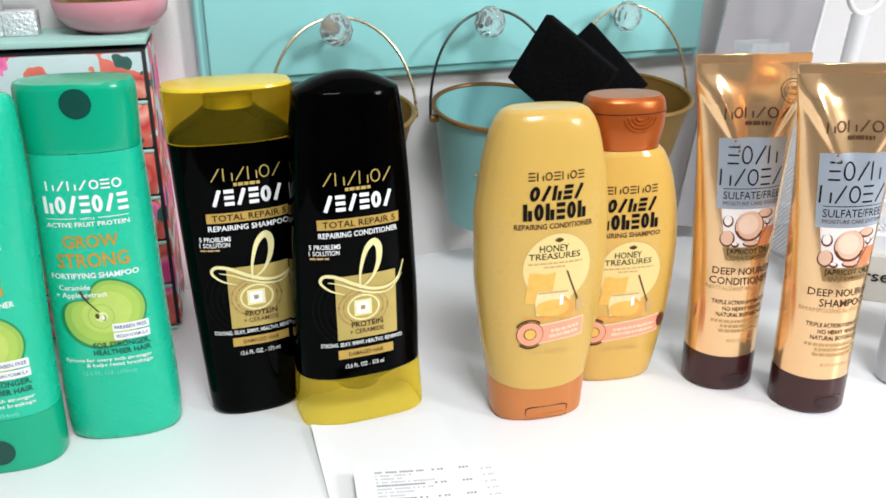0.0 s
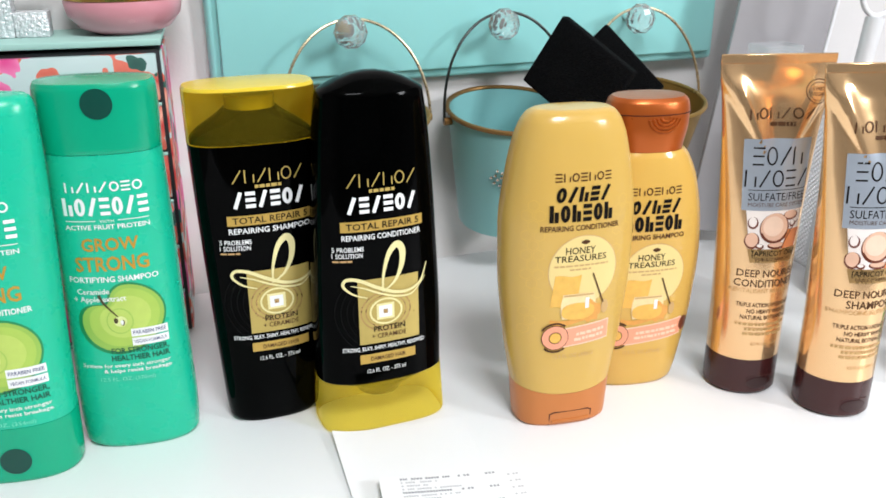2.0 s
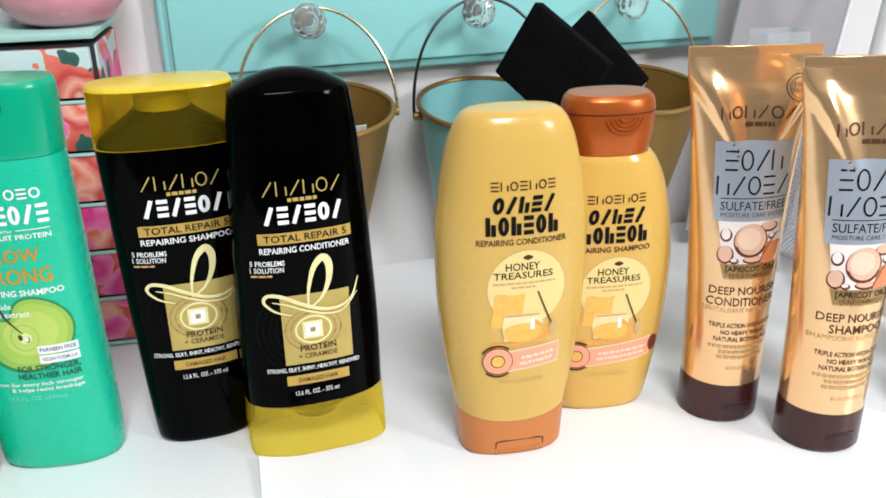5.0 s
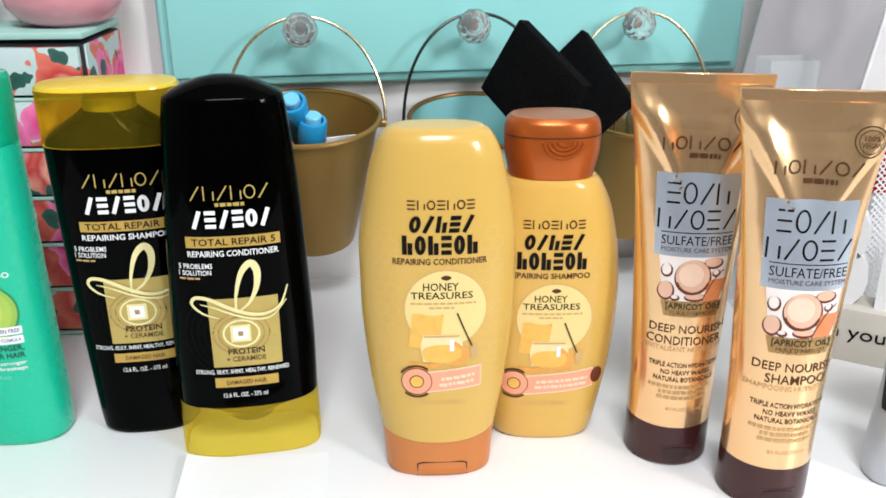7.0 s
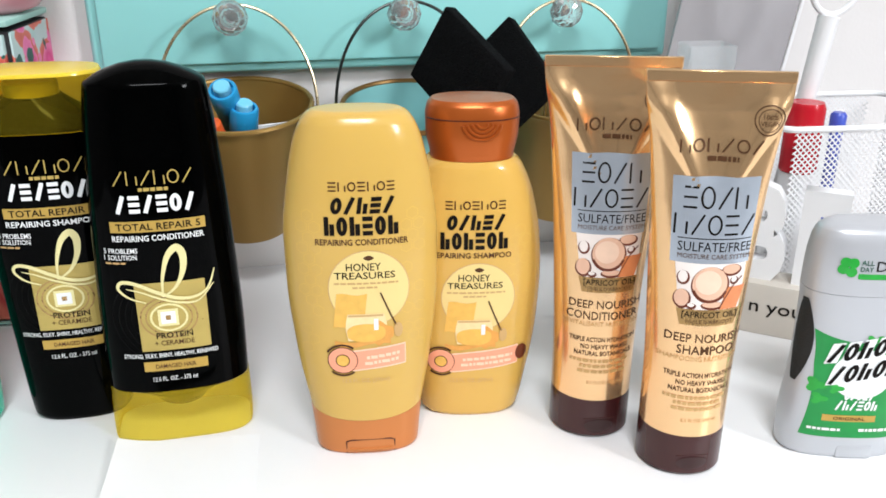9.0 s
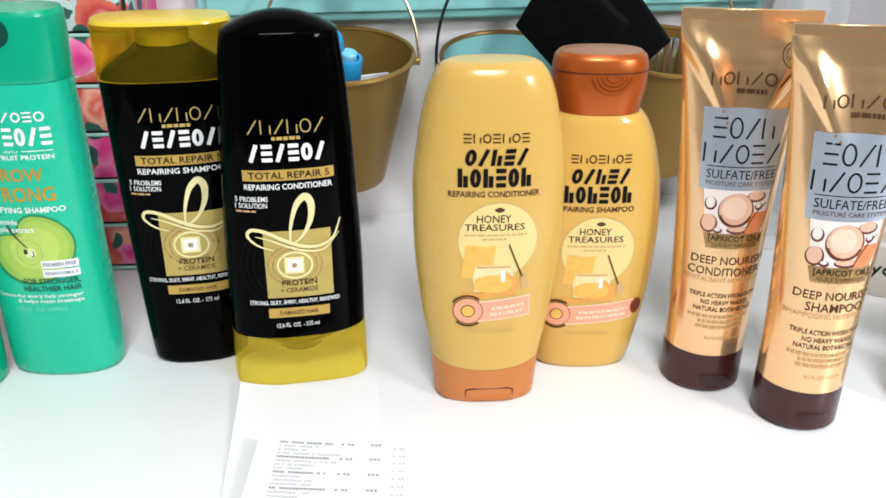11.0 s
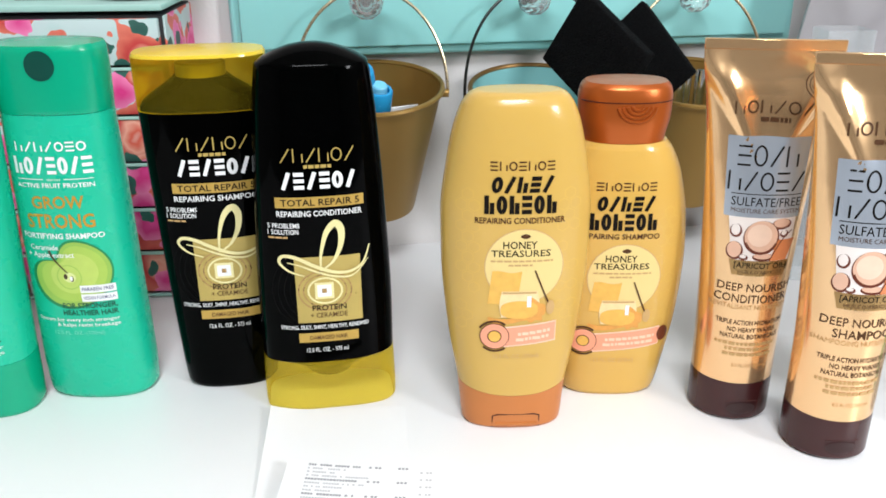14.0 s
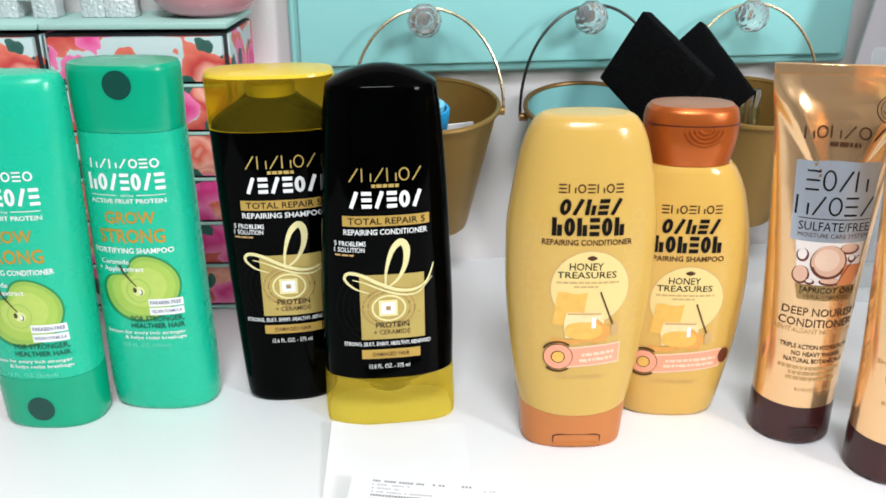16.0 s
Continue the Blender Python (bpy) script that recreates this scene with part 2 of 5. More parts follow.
for sx in (-0.7, 0.7):
    part("side_panel", box_bm(0.03, 0.64, 0.708, (sx, 0, -0.385), 0.002), M_DESK, desk)


# ---- bottles ----
def green_shampoo():
    b = thing("shampoo_bottle", pose(-0.1029, 0.5479, 0, 0, 0, -3), "bright green plastic shampoo bottle standing on the white desk", "bottle", "hair care bottles")
    P = Profile([(0, 0.0285, 0.0165, 2.5), (0.003, 0.0313, 0.0190, 2.5), (0.02, 0.0320, 0.0205, 2.5), (0.08, 0.0308, 0.0210, 2.5), (0.139, 0.0300, 0.0202, 2.5), (0.1714, 0.0292, 0.0192, 2.5)])
    part("body", loft(P), M_GREEN, b)
    C = Profile([(0.1717, 0.0292, 0.0192, 2.5), (0.1739, 0.0294, 0.0194, 2.5), (0.1958, 0.0301, 0.0194, 2.5), (0.2037, 0.0299, 0.0192, 2.5), (0.2068, 0.0287, 0.0180, 2.5)])
    part("cap", loft(C, 16, dome=0.001), M_GREEN_CAP, b)
    part("thumb_dot", disc_on(C, 0.0030, 0.1972, 0.0076), M_DOT, b, "dark green round thumb recess")
    return b, P


def green_conditioner():
    b = thing("conditioner_bottle", pose(-0.1635, 0.5296, 0, 0, 0, -2), "bright green plastic conditioner bottle standing on its cap", "bottle", "hair care bottles")
    C = Profile([(0, 0.0277, 0.0180, 2.5), (0.003, 0.0294, 0.0200, 2.5), (0.030, 0.0301, 0.0206, 2.5), (0.034, 0.0302, 0.0205, 2.5)])
    part("cap", loft(C, 12), M_GREEN_CAP, b)
    P = Profile([(0.0342, 0.0300, 0.0204, 2.5), (0.0795, 0.0314, 0.0212, 2.5), (0.1292, 0.0335, 0.0205, 2.5), (0.1839, 0.0349, 0.0172, 2.5), (0.1968, 0.0347, 0.0155, 2.5), (0.2028, 0.0333, 0.0130, 2.5), (0.2043, 0.0312, 0.0110, 2.5)])
    part("body", loft(P, dome=0.0008), M_GREEN, b)
    part("thumb_dot", disc_on(C, 0.0, 0.0145, 0.0078), M_DOT, b, "dark green round thumb recess")
    return b, P


def disc_on(P, x0, z0, r, lift=0.0004, rings=4, seg=32, rx=None):
    bm = bmesh.new()
    rx = rx or r
    c = bm.verts.new((x0, P.front(x0, z0, lift), z0))
    prev = None
    for i in range(1, rings + 1):
        ring = []
        for k in range(seg):
            a = 2 * math.pi * k / seg
            x, z = x0 + rx * i / rings * math.cos(a), z0 + r * i / rings * math.sin(a)
            ring.append(bm.verts.new((x, P.front(x, z, lift), z)))
        for k in range(seg):
            if prev is None:
                bm.faces.new((c, ring[k], ring[(k + 1) % seg]))
            else:
                bm.faces.new((prev[k], ring[k], ring[(k + 1) % seg], prev[(k + 1) % seg]))
        prev = ring
    return bm


def milky_back(ob, top):
    """Gives the rear wall and the lid of a snap cap the milkier, less see-through yellow."""
    ob.data.materials.append(M_YMILK)
    for p in ob.data.polygons:
        if p.center.y > -0.008 or p.center.z > top:
            p.material_index = 1


def black_shampoo():
    b = thing("shampoo_bottle", pose(-0.0266, 0.5550, 0, 0, 0, 6), "glossy black shampoo bottle with a translucent yellow cap", "bottle", "hair care bottles")
    P = Profile([(0, 0.0246, 0.0150, 2.6), (0.003, 0.0271, 0.0172, 2.6), (0.03, 0.0290, 0.0190, 2.6), (0.08, 0.0315, 0.0200, 2.6), (0.13, 0.0336, 0.0200, 2.6), (0.1698, 0.0349, 0.0200, 2.6)])
    part("body", loft(P, close_top=False), M_BLACK, b)
    S = Profile([(0.1698, 0.0341, 0.0196, 2.6), (0.1728, 0.0331, 0.0190, 2.5), (0.1850, 0.0172, 0.0142, 2.1), (0.1872, 0.0146, 0.0132, 2.0)])
    part("shoulder", loft(S, 24), M_BLACK, b)
    part("neck_collar", spin_bm([(0.0100, 0.1865), (0.0134, 0.1872), (0.0134, 0.1935), (0.0126, 0.1945), (0.0, 0.1946)], 40), M_COLLAR, b, "olive neck under the cap")
    C = Profile([(0.1700, 0.0350, 0.0202, 2.7), (0.1915, 0.0352, 0.0208, 2.7), (0.1985, 0.0352, 0.0208, 2.7), (0.2003, 0.0342, 0.0200, 2.7)])
    milky_back(part("cap", loft(C, 12, dome=0.0012), M_YCAP, b, "translucent yellow snap cap"), 0.1985)
    return b, P


def black_conditioner():
    b = thing("conditioner_bottle", pose(0.0355, 0.5340, 0, 0, 0, 7), "glossy black conditioner bottle standing on a translucent yellow cap", "bottle", "hair care bottles")
    C = Profile([(0, 0.0365, 0.0208, 4.0), (0.0015, 0.0378, 0.0216, 4.0), (0.010, 0.0382, 0.0216, 3.4), (0.0315, 0.0377, 0.0208, 2.8)])
    part("cap", loft(C, 12, close_bottom=False, close_top=False, sag=lambda u, y, t: -0.0008 * t * (1 - u * u)), M_YFOOT, b, "translucent yellow snap cap")
    P = Profile([(0.0317, 0.0376, 0.0207, 2.8), (0.0603, 0.0378, 0.0206, 2.7), (0.1205, 0.0357, 0.0199, 2.6), (0.1708, 0.0325, 0.0184, 2.6), (0.1940, 0.0298, 0.0169, 2.6), (0.1972, 0.0292, 0.0163, 2.6), (0.1980, 0.0286, 0.0157, 2.6)])
    part("body", loft(P, dome=0.0092, sag=lambda u, y, t: -0.0008 * max(0, 1 - t * 5) * (1 - u * u)), M_BLACK, b)
    part("dispensing_neck", loft(Profile([(0.0150, 0.0080, 0.0080, 2), (0.0165, 0.0125, 0.0115, 2), (0.0205, 0.0150, 0.0140, 2), (0.0250, 0.0220, 0.0170, 2.3), (0.0300, 0.0345, 0.0192, 2.7)]), 12), M_BLACK, b)
    return b, P


def honey_conditioner():
    b = thing("conditioner_bottle", pose(0.1401, 0.5044, 0, 0, 0, -1), "honey yellow conditioner bottle standing on a copper cap", "bottle", "hair care bottles")
    C = Profile([(0, 0.0263, 0.0165, 2.8), (0.002, 0.0279, 0.0178, 2.8), (0.012, 0.0289, 0.0184, 2.7), (0.0265, 0.0303, 0.0186, 2.5)])
    part("cap", loft(C, 12, sag=lambda u, y, t: -0.005 * t * (1 - u * u)), M_COPPER2, b, "copper coloured flip cap")
    hinge = [(-0.0115, 0.0006), (-0.0115, 0.0085), (-0.0090, 0.0095), (0.0120, 0.0095), (0.0145, 0.0085), (0.0145, 0.0006)]
    part("flap_seam", tube_bm([(x, C.front(x, z, 0.0002), z) for x, z in hinge], 0.0004, 6), M_MAROON, b)
    part("flap_lip", tube_bm([(x, C.front(x, 0.003, 0.0), 0.0032) for x in np.linspace(-0.010, 0.013, 12)], 0.0012, 8), M_COPPER2, b)
    P = Profile([(0.0267, 0.0303, 0.0186, 2.5), (0.0598, 0.0357, 0.0206, 2.4), (0.0996, 0.0390, 0.0216, 2.4), (0.1245, 0.0392, 0.0215, 2.4), (0.1494, 0.0363, 0.0204, 2.4), (0.1713, 0.0319, 0.0182, 2.4), (0.1813, 0.0279, 0.0160, 2.4), (0.1857, 0.0243, 0.0135, 2.4), (0.1872, 0.0213, 0.0112, 2.3)])
    part("body", loft(P, 60, dome=0.0004, sag=lambda u, y, t: -0.005 * max(0, 1 - t * 5) * (1 - u * u)), M_YELLOW, b)
    return b, P


def honey_shampoo():
    b = thing("shampoo_bottle", pose(0.2012, 0.5338, 0, 0, 0, -4), "honey yellow shampoo bottle with a copper flip cap", "bottle", "hair care bottles")
    P = Profile([(0, 0.0255, 0.0145, 2.5), (0.003, 0.0283, 0.0168, 2.5), (0.02, 0.0322, 0.0185, 2.5), (0.0602, 0.0384, 0.0205, 2.4), (0.0870, 0.0396, 0.0217, 2.4), (0.1083, 0.0384, 0.0218, 2.4), (0.1344, 0.0335, 0.0205, 2.4), (0.1504, 0.0268, 0.0185, 2.3), (0.1539, 0.0236, 0.0170, 2.3)])
    part("body", loft(P, 60), M_AMBER, b)
    C = Profile([(0.1541, 0.0222, 0.0165, 2.3), (0.1574, 0.0227, 0.0172, 2.3), (0.1674, 0.0247, 0.0180, 2.3), (0.1765, 0.0250, 0.0178, 2.3), (0.1825, 0.0239, 0.0165, 2.3), (0.1850, 0.0216, 0.0145, 2.3)])
    part("cap", loft(C, 20, dome=0.0006), M_COPPER, b, "copper coloured flip cap")
    part("lid_seam", tube_bm([(0.0248 * math.sin(a), C.front(0.0248 * math.sin(a) * 0.98, 0.1760, 0.0), 0.1760) for a in np.linspace(-1.3, 1.3, 24)], 0.0003, 6), M_MAROON, b)
    for i in range(4):
        r = 0.0025 + 0.0021 * i
        part("thumb_ridge", tube_bm([(0.004 + r * 1.15 * math.cos(a), C.front(0.004 + r * 1.15 * math.cos(a), 0.1750 + r * math.sin(a), 0.0002), 0.1750 + r * math.sin(a)) for a in np.linspace(math.pi * 1.05, math.pi * 1.95, 16)], 0.0008, 6), M_COPPER, b)
    return b, P


def dent(x, z):
    """A flattened fold between two ridges that fan out from the round body to the corners of the crimp."""
    t = min(1, max(0, (z - 0.146) / 0.036)) * min(1, max(0, (0.203 - z) / 0.012))
    edge = 0.0035 + 0.0165 * min(1, max(0, (z - 0.150) / 0.048))
    u = abs(x - 0.001) / edge
    fold = 0.0036 * math.cos(math.pi / 2 * u) if u < 1 else -0.0024 * math.sin(math.pi * min(1, (u - 1) / 0.9))
    return t * fold + 0.0003 * t * math.sin(x * 240 + z * 90)


class TubeProfile(Profile):
    """A tube's profile with its creases."""

    def front(self, x, z, lift=0.0002):
        return Profile.front(self, x, z, lift) + dent(x, z)


def creased(bm):
    for v in bm.verts:
        if v.co.y < -0.0002:
            v.co.y += dent(v.co.x, v.co.z)
    return bm


def cream_tube(m, label, name, height, scale):
    b = thing(name, m, label, "tube", "hair care tubes")
    C = Profile([(0, 0.0204, 0.0190, 2), (0.002, 0.0221, 0.0208, 2), (0.022, 0.0222, 0.0212, 2), (0.0245, 0.0220, 0.0210, 2)])
    part("cap", loft(C, 10), M_MAROON, b, "dark maroon flip cap")
    # Flat disc, not sunk in; its darker colour paints the shade of the recess.
    part("thumb_notch", disc_on(C, 0.004, 0.0085, 0.0038, rx=0.0080), M_NOTCH_SHADE, b)
    part("notch_lip", tube_bm([(x, C.front(x, 0.0125, 0.0), 0.0125 + 0.0008 * math.cos((x - 0.004) * 200)) for x in np.linspace(-0.0045, 0.0125, 12)], 0.0005, 6), M_MAROON, b)
    h = height / 0.2083
    P = TubeProfile([(0.0247, 0.0221, 0.0211, 2), (0.0503 * h, 0.0224 * scale, 0.0208, 2), (0.1007 * h, 0.0246 * scale, 0.0175, 2), (0.151 * h, 0.0278 * scale, 0.0112, 2), (0.1812 * h, 0.0308 * scale, 0.0066, 2.2), (0.1975 * h, 0.0334, 0.0024, 2.6), (height - 0.0050, 0.0338, 0.0009, 4)])
    part("body", creased(loft(P, 90, 120)), M_GOLD, b)
    part("crimp", box_bm(0.0680, 0.0015, 0.0056, (0, 0, height - 0.0024), 0.0005, 1), M_GOLD, b, "flat sealed crimp end")
    return b, P


def deodorant(m):
    b = thing("deodorant_stick", m, "silver deodorant stick with a green label and black grips", "deodorant", "deodorant sticks")
    P = Profile([(0, 0.0320, 0.0150, 2.6), (0.002, 0.0338, 0.0165, 2.6), (0.02, 0.0345, 0.0170, 2.6), (0.06, 0.0322, 0.0165, 2.6), (0.09, 0.0325, 0.0165, 2.6), (0.1, 0.0332, 0.0168, 2.6)])
    part("body", loft(P, 30), M_SILVER, b)
    C = Profile([(0.1003, 0.0332, 0.0170, 2.6), (0.115, 0.0330, 0.0168, 2.6), (0.128, 0.0318, 0.0155, 2.5), (0.134, 0.0295, 0.0135, 2.4), (0.137, 0.0255, 0.0105, 2.3)])
    part("cap", loft(C, 20, dome=0.001), M_SILVER, b, "brushed silver domed cap")
    part("dial", box_bm(0.0205, 0.01, 0.0085, (0.004, -0.0125, 0.0045), 0.002), M_SILVER, b, "ridged turning dial")
    for sx in (-1, 1):
        bm = bmesh.new()
        rows = []
        for i in range(17):
            t = i / 16
            z = 0.045 + 0.05 * t
            w, d, n = P.at(z)
            half = 0.0058 * math.sin(math.pi * (0.06 + 0.88 * t)) ** 0.7
            row = []
            for j in range(5):
                y = -d * 0.55 + half * (j / 2 - 1) + 0.003
                x = w * (1 - min(0.98, abs(y) / d) ** n) ** (1 / n) + 0.0006
                row.append(bm.verts.new((sx * x, y, z)))
            rows.append(row)
        for a, c in zip(rows, rows[1:]):
            for j in range(4):
                bm.faces.new((a[j], a[j + 1], c[j + 1], c[j]))
        part("grip", bm, M_RUBBER, b, "black ribbed rubber grip")
    return b, P


B_GS, P_GS = green_shampoo()
B_GC, P_GC = green_conditioner()
B_BS, P_BS = black_shampoo()
B_BC, P_BC = black_conditioner()
B_HC, P_HC = honey_conditioner()
B_HS, P_HS = honey_shampoo()
B_T1, P_T1 = cream_tube(pose(0.268, 0.5082, 0, 0, 0, -11), "gold foil conditioner tube standing on a maroon cap", "conditioner_tube", 0.2089, 1.0)
B_T2, P_T2 = cream_tube(pose(0.307, 0.4689, 0, 0, 0, -12), "gold foil shampoo tube standing on a maroon cap", "shampoo_tube", 0.2080, 0.99)
B_D1, P_D1 = deodorant(pose(0.3985, 0.4700, 0, 0, 0, -9) @ Matrix.Scale(0.96, 4))
B_D2, P_D2 = deodorant(pose(0.4785, 0.4870, 0, 0, 0, -9) @ Matrix.Scale(0.96, 4))


# ---- papers on the desk ----
def sheet(name, x0, x1, y0, y1, z, lift, label, rot=0.0):
    e = thing(name, pose((x0 + x1) / 2, (y0 + y1) / 2, z, 0, 0, rot), label, "receipt", "receipts")
    bm = bmesh.new()
    nx, ny = 14, 28
    grid = [[bm.verts.new(((i / nx - 0.5) * (x1 - x0), (j / ny - 0.5) * (y1 - y0), lift(i / nx, j / ny))) for i in range(nx + 1)] for j in range(ny + 1)]
    for j in range(ny):
        for i in range(nx):
            bm.faces.new((grid[j][i], grid[j][i + 1], grid[j + 1][i + 1], grid[j + 1][i]))
    r = bmesh.ops.extrude_face_region(bm, geom=bm.faces[:])
    bmesh.ops.translate(bm, vec=(0, 0, 0.00012), verts=[v for v in r["geom"] if isinstance(v, bmesh.types.BMVert)])
    part("paper", bm, M_PAPER, e)
    return e


def curl_under(u, v):
    return 0.0045 * (1 - u) ** 6 * v ** 4


def curl_over(u, v):
    return v * (0.0025 + 0.0035 * (1 - u) ** 2)


R1 = sheet("receipt", 0.0065, 0.0835, 0.29, 0.511, 0.0002, curl_under, "long blank white receipt paper lying on the desk", 2)
R2 = sheet("receipt", 0.0125, 0.0885, 0.25, 0.452, 0.0009, curl_over, "long printed white receipt curling on the desk", -4)


# ---- wall board, knobs and buckets ----
PLACE.append(WALLSIDE)
board = thing("wall_board", ALONG_WALL @ pose(0.0005, -0.0068, 0.2415), "teal painted wooden wall board with a routed edge", "board")
part("panel", box_bm(0.427, 0.013, 0.176, (0, 0, 0), 0.004, 3), M_TEAL, board)
part("raised_panel", box_bm(0.413, 0.006, 0.162, (0, -0.0085, 0), 0.0025, 2), M_TEAL, board)


def knob(x, y, z):
    e = thing("crystal_knob", pose(x, y, z, 90, 0, 0), "faceted clear crystal knob screwed to the teal board", "knob", "crystal knobs")
    part("stem", spin_bm([(0.007, -0.0275), (0.007, -0.025), (0.0035, -0.022), (0.0035, -0.010)], 20), M_CHROME, e)
    bm = spin_bm([(0.005, -0.011), (0.0095, -0.007), (0.0122, 0.0), (0.0112, 0.005), (0.0075, 0.0095), (0.004, 0.0105)], 10)
    part("crystal", bm, M_CRYSTAL, e, smooth=False)


for kx, ky, kz in ((0.054, 0.7095, 0.1945), (0.172, 0.7165, 0.1945), (0.291, 0.7235, 0.1935)):
    knob(kx, ky, kz)


def bucket(x, y, zb, zr, material, band, wire, label, r0=0.030, r1=0.0475, swing=0.0, grip=0.2085, tilt=10):
    e = thing("bucket", pose(x, y, 0), label, "bucket", "hanging buckets")
    sway = Matrix.Translation((0, 0, zr - 0.006)) @ Matrix.Rotation(math.radians(tilt), 4, "X") @ Matrix.Translation((0, 0, 0.006 - zr))

    def hung(bm):
        bmesh.ops.transform(bm, matrix=sway, verts=bm.verts)
        return bm

    bm = spin_bm([(0.0, zb + 0.0015), (r0 - 0.001, zb + 0.0015), (r0, zb), (r0 + 0.0005, zb + 0.002), (r1, zr), (r1 - 0.0008, zr + 0.0003), (r0 - 0.0006, zb + 0.004), (0.0, zb + 0.004)], 64, caps=False)
    bmesh.ops.remove_doubles(bm, verts=bm.verts, dist=1e-5)
    part("pail", hung(bm), material, e)
    part("rim", hung(tube_bm([((r1 + 0.0005) * math.cos(a), (r1 + 0.0005) * math.sin(a), zr) for a in np.linspace(0, 2 * math.pi, 64, endpoint=False)], 0.0019, 8, True)), band, e)
    for s in (-1, 1):
        part("ear", tube_bm([(s * (r1 - 0.001), 0, zr - 0.006), (s * (r1 + 0.005), 0, zr - 0.006)], 0.003, 10), band, e)
    r = r1 + 0.0045
    zc = zr - 0.006
    top = grip - zc
    pts = [(r * math.cos(a), swing * math.sin(a), zc + top * math.sin(a) ** 0.92) for a in np.linspace(0, math.pi, 48)]
    part("handle", tube_bm(pts, 0.0011, 8), wire, e, "thin bent wire handle")
    return e


bucket(0.0555, 0.699, 0.046, 0.139, M_BGOLD, M_BGOLD, M_WIRE, "gold painted metal bucket hanging from a crystal knob", r0=0.029, r1=0.0488, swing=0.013, grip=0.203)
BK2 = bucket(0.1740, 0.705, 0.040, 0.133, M_BTEAL, M_BRONZE, M_DWIRE, "teal metal bucket with a bronze rim hanging from a knob", r0=0.034, r1=0.0480, swing=0.013, grip=0.203)
bucket(0.2920, 0.711, 0.046, 0.134, M_BGOLD, M_BGOLD, M_WIRE, "gold painted metal bucket hanging from a crystal knob", r0=0.033, r1=0.0480, swing=0.013, grip=0.202)

# rhinestone brooch on the teal bucket
for k in range(19):
    a, q = k * 2.4, 0.0022 * math.sqrt(k)
    ang = -math.pi / 2 - 0.42 + q * math.cos(a) / 0.041
    z = 0.094 + q * math.sin(a)
    rr = 0.034 + 0.014 * (z - 0.040) / 0.093 + 0.0008
    bm = bmesh.new()
    bmesh.ops.create_icosphere(bm, subdivisions=1, radius=0.0016)
    bmesh.ops.translate(bm, vec=(rr * math.cos(ang), rr * math.sin(ang), z), verts=bm.verts)
    bmesh.ops.transform(bm, matrix=Matrix.Translation((0, 0, 0.127)) @ Matrix.Rotation(math.radians(10), 4, "X") @ Matrix.Translation((0, 0, -0.127)), verts=bm.verts)
    part("rhinestone", bm, M_CHROME, BK2, smooth=False)


def block_on(name, corner, e1, e2, l1, l2, th, label, category, material):
    a, b = Vector(e1).normalized(), Vector(e2).normalized()
    n = a.cross(b).normalized()
    if n.y < 0:
        n = -n
    b = n.cross(a).normalized() * (1 if n.cross(a).dot(b) > 0 else -1)
    c = Vector(corner) + a * l1 / 2 + b * l2 / 2 + n * th / 2
    m = Matrix((a, b, n)).transposed().to_4x4()
    m.translation = c
    if m.determinant() < 0:
        m = m @ Matrix.Diagonal((1, 1, -1, 1))
    bm = box_bm(l1, l2, th, (0, 0, 0), 0.0015, 2)
    bmesh.ops.subdivide_edges(bm, edges=bm.edges[:], cuts=3, use_grid_fill=True)
    ob = part(name, bm, material)
    ob.matrix_world = PLACE[-1] @ m
    return tagged(ob, label, category, "foam sponges")


PLACE.append(Matrix())
block_on("foam_sponge", (0.2026, 0.6725, 0.2166), (-0.0231, 0.0178, -0.0482), (0.0343, -0.0527, -0.0433), 0.0563, 0.0690, 0.010, "black foam sponge block stuck in the teal bucket", "sponge", M_FOAM)
block_on("foam_sponge", (0.2507, 0.7020, 0.2064), (-0.0290, 0.0120, -0.0330), (0.0030, -0.0330, -0.0520), 0.0470, 0.0680, 0.009, "black foam sponge block leaning behind another sponge", "sponge", M_FOAM)
PLACE.append(WALLSIDE)


def marker(x, y, z, tilt_x, tilt_y):
    e = thing("marker_pen", pose(x, y, z, tilt_x, tilt_y, 0), "bright blue marker pen standing in the gold bucket", "pen", "marker pens")
    part("barrel", spin_bm([(0.0082, -0.090), (0.0088, -0.085), (0.0088, -0.016), (0.0095, -0.015), (0.0095, 0.0), (0.0088, 0.0012), (0.0072, 0.0012), (0.0070, -0.003), (0.0, -0.003)], 32, caps=False), M_BLUE, e)
    part("plug", spin_bm([(0.0056, -0.0028), (0.0056, 0.0040), (0.0048, 0.0050)], 24), M_PALEBLUE, e, "pale blue end plug")


marker(0.0475, 0.677, 0.153, 40, -8)
marker(0.0600, 0.680, 0.1400, 20, 6)


PLACE.append(BACK)


